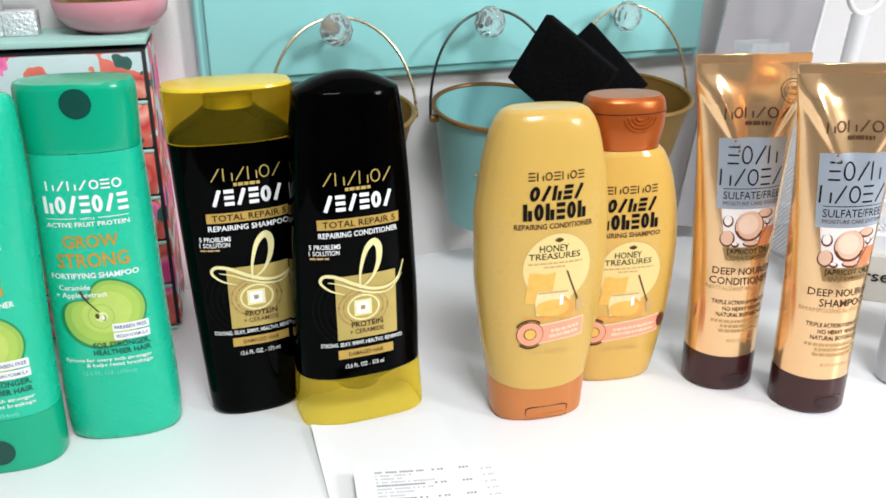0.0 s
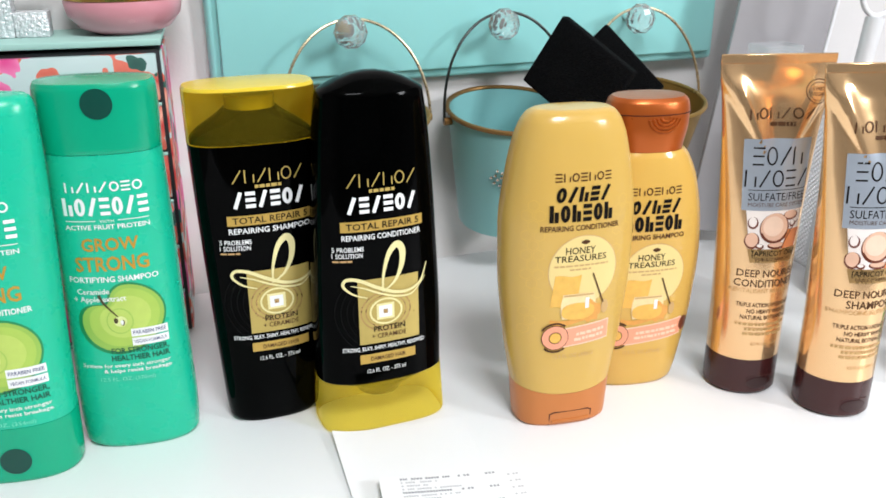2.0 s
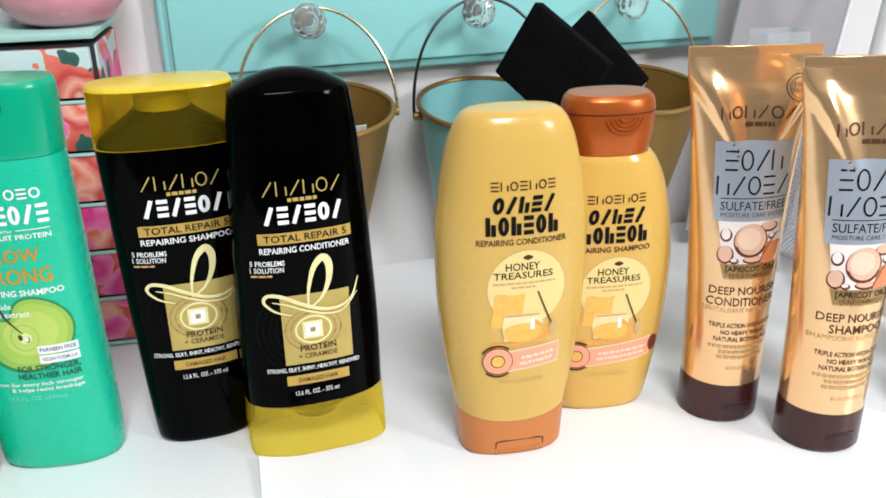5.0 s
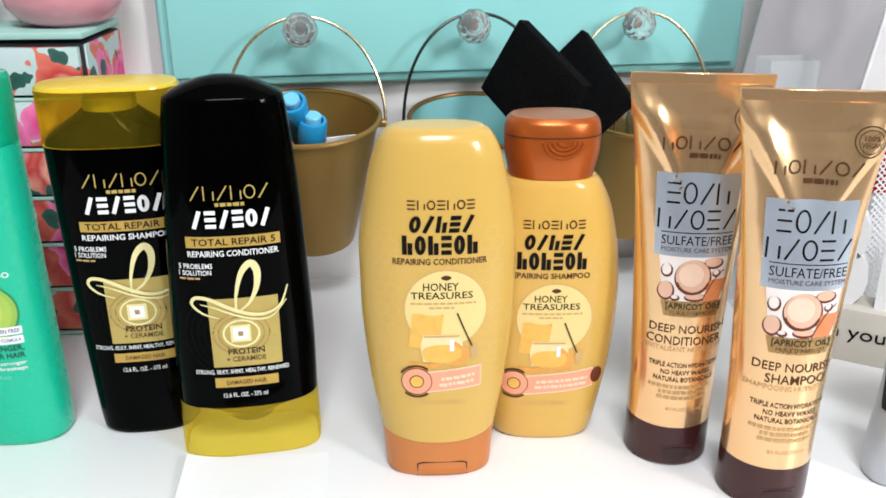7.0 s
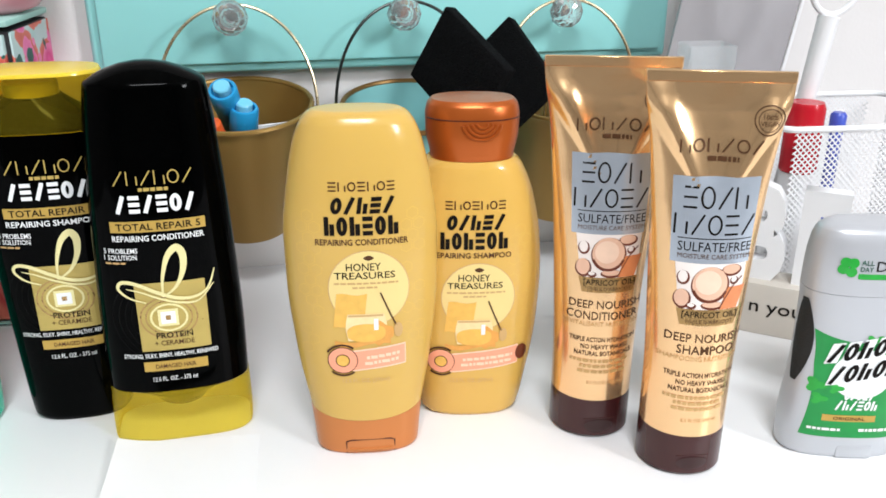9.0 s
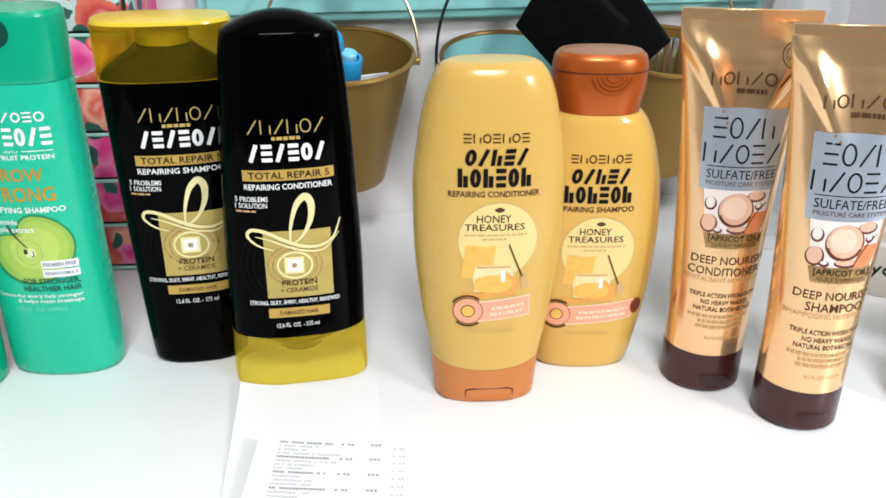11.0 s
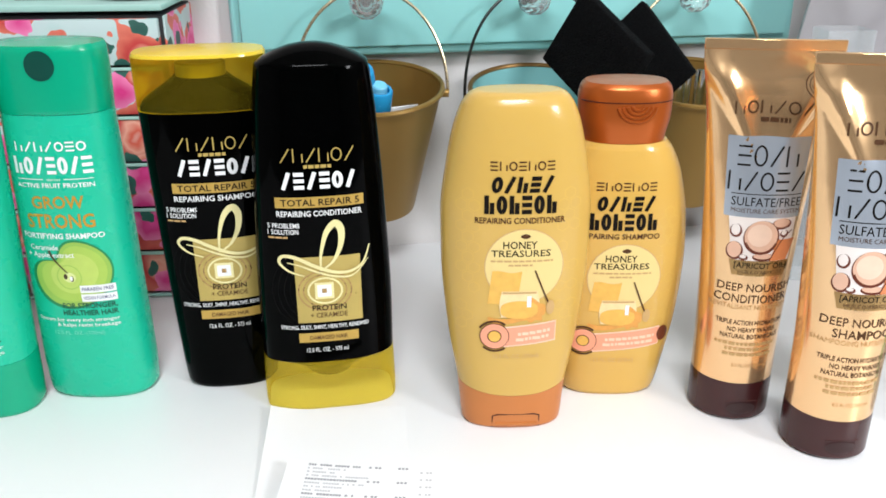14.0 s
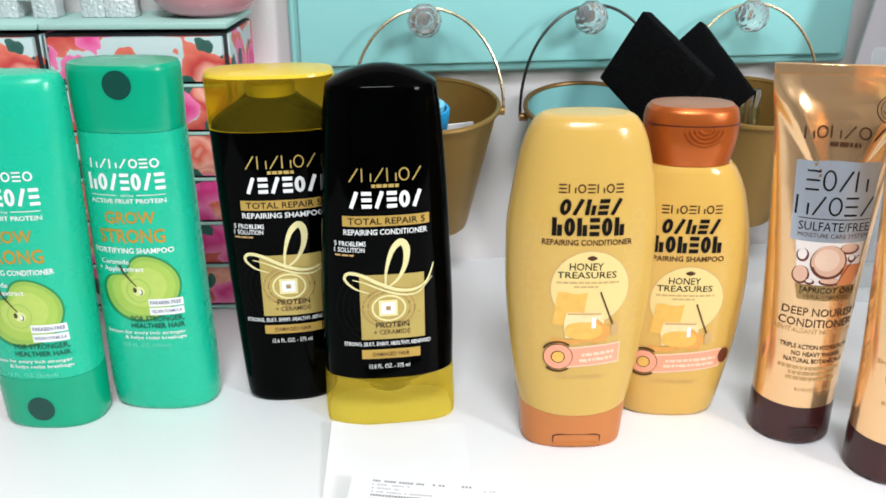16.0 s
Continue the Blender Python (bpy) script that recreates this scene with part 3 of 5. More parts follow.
# ---- floral drawer boxes ----
def drawer_box(x0, x1):
    e = thing("drawer_box", pose((x0 + x1) / 2, 0.706, 0), "small card chest of floral drawers with a mint top", "drawers", "floral drawer boxes")
    w = x1 - x0
    part("carcass", box_bm(w, 0.086, 0.192, (0, 0.001, 0.098), 0.001), M_BOXEDGE, e)
    for sx in (-1, 1):
        part("side_panel", box_bm(0.0012, 0.085, 0.190, (sx * (w / 2 + 0.0005), 0.001, 0.098), 0.0003, 1), M_FLORAL, e)
    part("top", box_bm(w + 0.003, 0.092, 0.004, (0, 0.0, 0.1985), 0.001), M_BOXTOP, e)
    for k in range(6):
        d = part("drawer", box_bm(w - 0.005, 0.006, 0.0285, (0, -0.0440, 0.0185 + 0.0318 * k), 0.0008), M_FLORAL, e)
        part("drawer_edge", box_bm(w - 0.004, 0.003, 0.0018, (0, -0.0465, 0.0018 + 0.0318 * k), 0.0004, 1), M_BOXTOP, d)
    return e


def floral():
    m = bpy.data.materials.new("floral_paper")
    m.use_nodes = True
    nt = m.node_tree
    b = nt.nodes["Principled BSDF"]
    b.inputs["Roughness"].default_value = 0.5
    tc = nt.nodes.new("ShaderNodeTexCoord")
    wn = nt.nodes.new("ShaderNodeTexNoise")
    wn.inputs["Scale"].default_value = 60
    add = nt.nodes.new("ShaderNodeMixRGB")
    add.blend_type = "ADD"
    add.inputs[0].default_value = 0.015
    nt.links.new(tc.outputs["Object"], wn.inputs["Vector"])
    nt.links.new(tc.outputs["Object"], add.inputs[1])
    nt.links.new(wn.outputs["Color"], add.inputs[2])
    last = None
    for scale, lo, stops in ((34, 0.36, [(0.0, srgb(176, 208, 205)), (1.0, srgb(196, 214, 214))]), (27, 0.60, [(0.0, srgb(240, 225, 215)), (0.25, srgb(222, 90, 70)), (0.45, srgb(240, 170, 150)), (0.7, srgb(200, 60, 60)), (1.0, srgb(225, 120, 100))]), (35, 0.44, [(0.0, srgb(235, 80, 160)), (0.5, srgb(220, 50, 130)), (1.0, srgb(240, 130, 180))]), (48, 0.33, [(0.0, srgb(30, 60, 60)), (1.0, srgb(45, 95, 85))])):
        v = nt.nodes.new("ShaderNodeTexVoronoi")
        v.inputs["Scale"].default_value = scale
        off = nt.nodes.new("ShaderNodeVectorMath")
        off.operation = "ADD"
        off.inputs[1].default_value = (scale * 0.13, 0, scale * 0.07)
        nt.links.new(add.outputs[0], off.inputs[0])
        nt.links.new(off.outputs[0], v.inputs["Vector"])
        ramp = nt.nodes.new("ShaderNodeValToRGB")
        el = ramp.color_ramp.elements
        while len(el) < len(stops):
            el.new(0.5)
        for q, (p, c) in zip(el, stops):
            q.position, q.color = p, (*c, 1)
        mr = nt.nodes.new("ShaderNodeMapRange")
        mr.inputs[2].default_value = lo
        nt.links.new(v.outputs["Distance"], mr.inputs[0])
        nt.links.new(mr.outputs[0], ramp.inputs[0])
        if last is None:
            last = ramp.outputs[0]
            continue
        lt = nt.nodes.new("ShaderNodeMath")
        lt.operation = "LESS_THAN"
        lt.inputs[1].default_value = lo
        nt.links.new(v.outputs["Distance"], lt.inputs[0])
        mix = nt.nodes.new("ShaderNodeMix")
        mix.data_type = "RGBA"
        nt.links.new(lt.outputs[0], mix.inputs[0])
        nt.links.new(last, mix.inputs[6])
        nt.links.new(ramp.outputs[0], mix.inputs[7])
        last = mix.outputs[2]
    nt.links.new(last, b.inputs["Base Color"])
    return m


M_FLORAL = floral()
drawer_box(-0.1890, -0.0725)
drawer_box(-0.3095, -0.1930)

bowl = thing("trinket_bowl", pose(-0.0930, 0.702, 0.2008) @ Matrix.Scale(0.93, 4), "glossy pink ceramic bowl with a brass rim on the drawers", "bowl")
part("bowl_body", spin_bm([(0.0, 0.0), (0.020, 0.0), (0.030, 0.004), (0.0375, 0.013), (0.039, 0.021), (0.0375, 0.026), (0.036, 0.026), (0.0365, 0.021), (0.03, 0.008), (0.0, 0.004)], 64, caps=False), M_PINK, bowl)
part("brass_collar", spin_bm([(0.0376, 0.0225), (0.0392, 0.0232), (0.0394, 0.0262), (0.0384, 0.0270), (0.0384, 0.0292), (0.0396, 0.0300), (0.0396, 0.0335), (0.0380, 0.0350), (0.030, 0.0400), (0.0, 0.0410)], 64, caps=False), M_BRASS, bowl, "ridged brass collar")
for k in range(24):
    a = 2 * math.pi * k / 24
    bm = bmesh.new()
    bmesh.ops.create_icosphere(bm, subdivisions=1, radius=0.0016)
    bmesh.ops.translate(bm, vec=(0.0388 * math.cos(a), 0.0388 * math.sin(a), 0.0281), verts=bm.verts)
    part("brass_bead", bm, M_BRASS, bowl)
part("brass_rim", tube_bm([(0.0372 * math.cos(a), 0.0372 * math.sin(a), 0.0268) for a in np.linspace(0, 2 * math.pi, 64, endpoint=False)], 0.0016, 8, True), M_BRASS, bowl)


def glitter_block(x0, blocks, label):
    e = thing("glitter_ornament", pose(x0, 0.695, 0.2006), label, "ornament", "glitter ornaments")
    for sx, sz, cx, cz in blocks:
        part("block", box_bm(sx, 0.014, sz, (cx, 0, cz + sz / 2), 0.001), M_GLITTER, e)


glitter_block(-0.165, [(0.016, 0.06, 0.0, 0.0), (0.020, 0.0155, 0.018, 0.0), (0.018, 0.014, 0.017, 0.0255)], "silver glitter ornament standing on the floral drawers")
glitter_block(-0.222, [(0.016, 0.05, 0.0, 0.0), (0.016, 0.05, 0.025, 0.0), (0.009, 0.038, 0.0125, 0.011)], "silver glitter ornament standing on the floral drawers")


# ---- grey panel, clear box, basket and sign ----
panel = thing("picture_panel", pose(0.378, 0.722, 0.0, -2, 10, 0), "glossy grey panel with a white edge leaning on the wall", "panel")
part("board", box_bm(0.089, 0.004, 0.32, (0.004, 0, 0.17), 0.001), M_GREY, panel)
part("white_edge", box_bm(0.003, 0.006, 0.32, (0.0502, 0, 0.17), 0.001), M_WHITE, panel)
for k, (w, z) in enumerate(((0.03, 0.262), (0.042, 0.250), (0.04, 0.245))):
    part("print_line", box_bm(w, 0.0004, 0.0016, (-0.02 + w / 2 - 0.012, -0.0023, z), 0), mat("grey_print", (0.3, 0.3, 0.32), 0.5) if k == 0 else bpy.data.materials["grey_print"], panel)
clear = thing("clear_box", pose(0.3725, 0.6740, 0.0), "small clear acrylic box standing on the desk", "box")
for sx, sy, cx, cy in ((0.032, 0.0018, 0, -0.012), (0.032, 0.0018, 0, 0.012), (0.0018, 0.0222, -0.0151, 0), (0.0018, 0.0222, 0.0151, 0)):
    part("acrylic_side", box_bm(sx, sy, 0.178, (cx, cy, 0.0895), 0.0004, 1), M_ACRYL, clear)


def mesh_basket(x0, x1, y0, y1, h):
    e = thing("mesh_basket", pose((x0 + x1) / 2, (y0 + y1) / 2, 0.001), "white wire mesh desk basket holding small things", "basket")
    w, d = (x1 - x0) / 2, (y1 - y0) / 2
    for z, r in ((h, 0.0022), (0.002, 0.0018)):
        pts = []
        for cx, cy, a0 in ((w - 0.012, d - 0.012, 0), (-w + 0.012, d - 0.012, 90), (-w + 0.012, -d + 0.012, 180), (w - 0.012, -d + 0.012, 270)):
            pts += [(cx + 0.012 * math.cos(radians(a0 + q)), cy + 0.012 * math.sin(radians(a0 + q)), z) for q in range(0, 91, 15)]
        part("rim" if z > 0.01 else "foot_wire", tube_bm(pts, r, 8, True), M_WHITE, e)
    step = 0.0042
    for name, length, put in (("front_mesh", 2 * w - 0.02, lambda s, z, o: (s, -d + o, z)), ("back_mesh", 2 * w - 0.02, lambda s, z, o: (s, d + o, z)), ("side_mesh", 2 * d - 0.02, lambda s, z, o: (-w + o, s, z)), ("side_mesh", 2 * d - 0.02, lambda s, z, o: (w + o, s, z))):
        bm = bmesh.new()
        n = int((length + h) / step)
        for sgn in (1, -1):
            for i in range(n):
                c = -length / 2 - h + i * step + step
                lo, hi = max(0, -length / 2 - c), min(h, length / 2 - c)
                if hi - lo < 0.002:
                    continue
                t = 0.00075
                q = [put(sgn * (c + z) + dx, z, 0.0003 * sgn) for z, dx in ((lo, -t), (lo, t), (hi, t), (hi, -t))]
                bm.faces.new([bm.verts.new(p) for p in q])
        part(name, bm, M_WHITE, e, smooth=False)
    return e


mesh_basket(0.410, 0.545, 0.628, 0.735, 0.128)
cap = thing("red_pot", pose(0.438, 0.652, 0.004), "white plastic pot with a red lid in the mesh basket", "pot")
part("pot", spin_bm([(0.0112, 0.0), (0.0118, 0.002), (0.0118, 0.088), (0.0110, 0.090)], 36), M_WHITE, cap)
part("lid", spin_bm([(0.0118, 0.0902), (0.0125, 0.091), (0.0125, 0.134), (0.0110, 0.138)], 36), M_RED, cap, "glossy red screw lid")
pen = thing("blue_pen", pose(0.468, 0.662, 0.004), "blue plastic pen standing in the mesh basket", "pen")
part("pen_body", spin_bm([(0.0045, 0.0), (0.0045, 0.115), (0.0055, 0.116), (0.0055, 0.126), (0.004, 0.128)], 20), M_NAVY, pen)

brush = thing("hand_mirror", pose(0.4260, 0.668, 0.004, 0, 8, 0), "white plastic handle with an oval loop in the basket", "hand mirror")
part("handle", tube_bm([(0, 0, 0.0), (0, 0, 0.05), (0, 0, 0.1), (0, 0, 0.15), (-0.0005, 0, 0.194)], lambda t: 0.0042 + 0.0030 * t, 16), M_WHITE, brush)
part("loop", tube_bm([(-0.0015 + 0.0185 * math.sin(a), 0, 0.2215 - 0.0265 * math.cos(a)) for a in np.linspace(0, 2 * math.pi, 48, endpoint=False)], 0.0022, 10, True), M_WHITE, brush)

PLACE.append(WALLSIDE)
leaf = thing("wall_decal", ALONG_WALL @ pose(0.3125, -0.0016, 0.168, 90, 0, 0), "teal leaf shaped decal stuck on the wall", "decal")
bm = bmesh.new()
bm.faces.new([bm.verts.new((0.012 * math.cos(a) * (1 - 0.3 * math.sin(a)) + 0.004 * math.sin(a), 0.0165 * math.sin(a), 0.0)) for a in np.linspace(0, 2 * math.pi, 9)[:-1]])
r = bmesh.ops.extrude_face_region(bm, geom=bm.faces[:])
bmesh.ops.translate(bm, vec=(0, 0, 0.0012), verts=[v for v in r["geom"] if isinstance(v, bmesh.types.BMVert)])
part("decal_leaf", bm, mat("teal_decal", srgb(70, 160, 148), 0.5), leaf, smooth=False)

for k, (px, py, top) in enumerate(((0.268, 0.712, 0.140), (0.277, 0.708, 0.138), (0.286, 0.714, 0.142), (0.296, 0.710, 0.139))):
    rod = thing("metal_pen", pose(px, py, 0.0600, 0, 3 - k, 0), "slim silver pen standing in a gold bucket", "pen", "silver pens")
    part("barrel", spin_bm([(0.0035, 0.0), (0.0040, 0.002), (0.0040, top - 0.062), (0.0030, top - 0.0565)], 18), M_CHROME, rod)
orange = thing("marker_pen", pose(0.0385, 0.672, 0.1330, 24, -14, 0), "orange marker pen standing in the gold bucket", "pen", "marker pens")
part("barrel", spin_bm([(0.0060, -0.085), (0.0065, -0.08), (0.0065, -0.001), (0.0055, 0.0)], 24), mat("orange_plastic", srgb(226, 96, 40), 0.3), orange)
card = thing("white_card", pose(0.0665, 0.712, 0.079, 12, 0, 20), "small white card standing in the gold bucket", "card")
part("card_sheet", box_bm(0.040, 0.0012, 0.090, (0, 0, 0), 0.0003, 1), M_PAPER, card)

PLACE.append(BACK)
sign = thing("word_sign", pose(0.402, 0.587, 0.0, 0, 0, -32), "whitewashed wooden sign block with tall white letters", "sign")
part("base", box_bm(0.13, 0.028, 0.036, (0.035, 0.014, 0.018), 0.0012), M_SIGN, sign)


# ---- printed labels, laid on the curved fronts ----
M_PWHITE = mat("white_print", (0.82, 0.83, 0.83), 0.4, vary=0.02)
M_PBLACK = mat("black_print", (0.008, 0.006, 0.005), 0.4, spec=0.12)
M_PGOLD = mat("gold_print", srgb(198, 172, 96), 0.3, metal=0.3, vary=0.1, scale=120)
M_PPALE = mat("pale_gold_print", srgb(232, 222, 162), 0.3, metal=0.2, vary=0.08, scale=90)
M_PBAND = mat("amber_gold_band", srgb(190, 156, 76), 0.35, metal=0.2, vary=0.08, scale=80)
M_PORANGE = mat("bronze_gold_print", srgb(196, 150, 52), 0.35, metal=0.3, vary=0.15, scale=200)
M_PDGREEN = mat("dark_green_print", srgb(18, 82, 62), 0.4)
M_APPLE_RIM = mat("apple_skin_print", srgb(26, 132, 78), 0.35, vary=0.15, scale=120)
M_APPLE = mat("apple_flesh_print", srgb(146, 184, 80), 0.35, vary=0.12, scale=90)
M_APPLE_MID = mat("apple_pulp_print", srgb(164, 193, 84), 0.35, vary=0.1, scale=90)
M_APPLE_PALE = mat("pale_core_print", srgb(214, 222, 150), 0.35, vary=0.08, scale=200)
M_APPLE_IN = mat("apple_core_print", srgb(180, 202, 98), 0.35, vary=0.08, scale=200)
M_MINTP = mat("pale_mint_print", srgb(128, 220, 196), 0.4)
M_SEED = mat("apple_seed_print", srgb(70, 58, 28), 0.4)
M_CREAM = mat("cream_print", srgb(228, 203, 134), 0.3, vary=0.03, scale=90)
M_HONEY = mat("honey_print", srgb(228, 178, 84), 0.25, vary=0.18, scale=260)
M_HONEY_D = mat("dark_honey_print", srgb(220, 156, 74), 0.25, vary=0.2, scale=260)
M_JAR = mat("jar_glass_print", srgb(238, 212, 158), 0.25, vary=0.12, scale=300)
M_PINKP = mat("salmon_print", srgb(240, 160, 128), 0.35, vary=0.05, scale=120)
M_PINKL = mat("light_salmon_print", srgb(246, 205, 176), 0.35, vary=0.05, scale=120)
M_BROWNP = mat("brown_print", srgb(80, 52, 32), 0.4, spec=0.2)
M_TAN = mat("tan_print", srgb(198, 160, 104), 0.4)
M_IRID = mat("iridescent_foil", srgb(188, 198, 210), 0.25, metal=0.5, vary=0.12, scale=22)
M_TPIC = mat("white_oil_print", srgb(236, 226, 220), 0.3, vary=0.06, scale=120)
M_PEACH = mat("peach_oil_print", srgb(226, 182, 156), 0.25, vary=0.16, scale=110)
M_PEACH_L = mat("pale_peach_print", srgb(238, 204, 180), 0.25, vary=0.1, scale=140)
M_PEACH_D = mat("apricot_print", srgb(214, 132, 84), 0.25, vary=0.15, scale=150)
M_OUTL = mat("oil_outline_print", srgb(104, 48, 30), 0.3)
M_STAIN = mat("bronze_foil_print", srgb(176, 142, 92), 0.28, metal=0.7, vary=0.06)
M_DEOG = mat("deodorant_green_print", srgb(24, 140, 66), 0.3, vary=0.2, scale=70)
M_LEAF = mat("clover_green_print", srgb(40, 160, 60), 0.3, vary=0.25, scale=180)
M_HEX = mat("faint_comb_print", srgb(215, 176, 88), 0.25)


def on(P, x, z, lift):
    return (x, P.front(x, z, lift), z)


def letters(parent, P, body, x0, x1, z0, h, material, bold=0.0, lift=0.00035, name="lettering", shear=0.0, rise=0.0):
    """A line of printed words between x0 and x1, h high over the line z0."""
    cu = bpy.data.curves.new("words", "FONT")
    cu.body, cu.size, cu.offset, cu.resolution_u = body, 1.0, bold, 2
    tmp = bpy.data.objects.new("words", cu)
    me = bpy.data.meshes.new_from_object(tmp)
    bm = bmesh.new()
    bm.from_mesh(me)
    bpy.data.objects.remove(tmp)
    bpy.data.meshes.remove(me)
    bpy.data.curves.remove(cu)
    xs = [v.co.x for v in bm.verts]
    a, b = min(xs), max(xs)
    for v in bm.verts:
        u = (v.co.x - a) / (b - a)
        z = z0 + v.co.y / 0.70 * h + rise * u
        x = x0 + (x1 - x0) * u + shear * v.co.y * h
        v.co = on(P, x, z, lift)
    return part(name, bm, material, parent, smooth=False)


def grid(parent, P, x0, x1, z0, z1, material, name, nx=14, nz=6, lift=0.0002, warp=None, label=""):
    bm = bmesh.new()
    vs = []
    for j in range(nz + 1):
        row = []
        for i in range(nx + 1):
            x, z = x0 + (x1 - x0) * i / nx, z0 + (z1 - z0) * j / nz
            if warp:
                x, z = warp(x, z)
            row.append(bm.verts.new(on(P, x, z, lift)))
        vs.append(row)
    for j in range(nz):
        for i in range(nx):
            bm.faces.new((vs[j][i], vs[j][i + 1], vs[j + 1][i + 1], vs[j + 1][i]))
    return part(name, bm, material, parent, label)


def blob(parent, P, cx, cz, fun, material, name, lift=0.0002, seg=48, rings=5):
    bm = bmesh.new()
    c = bm.verts.new(on(P, cx, cz, lift))
    prev = None
    for i in range(1, rings + 1):
        ring = []
        for k in range(seg):
            a = 2 * math.pi * k / seg
            rx, rz = fun(a)
            ring.append(bm.verts.new(on(P, cx + rx * i / rings, cz + rz * i / rings, lift)))
        for k in range(seg):
            n = (k + 1) % seg
            bm.faces.new((c, ring[k], ring[n]) if prev is None else (prev[k], ring[k], ring[n], prev[n]))
        prev = ring
    return part(name, bm, material, parent)


def disc(parent, P, cx, cz, r, material, name, lift=0.0002, rz=None):
    return blob(parent, P, cx, cz, lambda a: (r * math.cos(a), (rz or r) * math.sin(a)), material, name, lift)


def ribbon(parent, P, pts, width, material, name, lift=0.0004, closed=False, n=None):
    """A printed stroke through the points; width may vary along it."""
    pts = [np.array(p, float) for p in pts]
    if n:
        fine = []
        m = len(pts)
        for i in range(m - 1):
            p0, p1, p2, p3 = pts[max(0, i - 1)], pts[i], pts[i + 1], pts[min(m - 1, i + 2)]
            for k in range(n):
                t = k / n
                fine.append(0.5 * (2 * p1 + (p2 - p0) * t + (2 * p0 - 5 * p1 + 4 * p2 - p3) * t * t + (3 * p1 - p0 - 3 * p2 + p3) * t**3))
        pts = fine + [pts[-1]]
    bm = bmesh.new()
    rows = []
    m = len(pts)
    for i, p in enumerate(pts):
        a = pts[(i - 1) % m] if closed else pts[max(0, i - 1)]
        b = pts[(i + 1) % m] if closed else pts[min(m - 1, i + 1)]
        d = (b - a) / max(1e-9, np.linalg.norm(b - a))
        w = (width(i / (m - 1)) if callable(width) else width) / 2
        rows.append([bm.verts.new(on(P, p[0] - d[1] * w * s, p[1] + d[0] * w * s, lift)) for s in (1, -1)])
    for i in range(m if closed else m - 1):
        a, b = rows[i], rows[(i + 1) % m]
        bm.faces.new((a[0], a[1], b[1], b[0]))
    return part(name, bm, material, parent)


def ring(parent, P, cx, cz, r, w, material, name, lift=0.0004, rz=None, seg=40):
    return ribbon(parent, P, [(cx + r * math.cos(a), cz + (rz or r) * math.sin(a)) for a in np.linspace(0, 2 * math.pi, seg, endpoint=False)], w, material, name, lift, True)


def brand(parent, P, n, x0, x1, z0, h, material, stroke=0.0, lift=0.00035, lean=0.0, rise=0.0):
    """A brand mark as a row of plain shapes, one to a letter's room: bars, rings, slanted bars and stacked dashes."""
    rnd = random.Random(n * 7 + int(h * 1e5))
    k = (x1 - x0) / n
    place = lambda x, z: on(P, x + lean * (z - z0), z + rise * (x - x0) / (x1 - x0), lift)

    def plain(points, name):
        bm = bmesh.new()
        m = len(points) // 2
        vs = [bm.verts.new(place(*p)) for p in points]
        for q in range(m - 1):
            bm.faces.new((vs[q], vs[q + 1], vs[m + q + 1], vs[m + q]))
        part(name, bm, material, parent, smooth=False)

    def bar(xa, za, xb, zb, w):
        d = Vector((xb - xa, zb - za)).normalized() * (w / 2)
        ts = [q / 4 for q in range(5)]
        row = [(xa + (xb - xa) * t, za + (zb - za) * t) for t in ts]
        plain([(x - d.y, z + d.x) for x, z in row] + [(x + d.y, z - d.x) for x, z in row], "brand_bar")

    last = ""
    for i in range(n):
        a, b = x0 + k * (i + 0.10), x0 + k * (i + 0.90)
        if not stroke:
            bar((a + b) / 2, z0, (a + b) / 2, z0 + h, b - a)
            continue
        kind = rnd.choice([c for c in ("bars", "ring", "slant", "dashes") if c != last])
        last = kind
        w = stroke
        if kind == "bars":
            bar(a + w / 2, z0, a + w / 2, z0 + h, w)
            bar(b - w / 2, z0, b - w / 2, z0 + h * 0.62, w)
        elif kind == "slant":
            bar(a + w / 2, z0, b - w / 2, z0 + h, w)
        elif kind == "dashes":
            for f in (0.0, 0.5, 1.0):
                z = z0 + w / 2 + (h - w) * f
                bar(a, z, b, z, min(w, h * 0.26))
        else:
            cx, cz, rx, rz = (a + b) / 2, z0 + h / 2, (b - a) / 2 * 1.08, h / 2
            ring_pts = [(math.cos(q), math.sin(q)) for q in np.linspace(0, 2 * math.pi, 25)]
            plain([(cx + rx * c, cz + rz * q) for c, q in ring_pts] + [(cx + (rx - w) * c, cz + (rz - w) * q) for c, q in ring_pts], "brand_ring")


def bars(parent, P, x0, x1, z0, h, material, seed, lift=0.00035, rise=0.0):
    """A line too small to read, as short bars."""
    rnd = random.Random(seed)
    bm = bmesh.new()
    x = x0
    while x < x1 - 0.0005:
        w = min(x1 - x, rnd.uniform(0.0012, 0.0042))
        zr = rise * (x - x0) / (x1 - x0)
        bm.faces.new([bm.verts.new(on(P, a, z + zr, lift)) for a, z in ((x, z0), (x + w, z0), (x + w, z0 + h), (x, z0 + h))])
        x += w + 0.0006
    return tagged(part("small_print", bm, material, parent, smooth=False), kind="stuff")


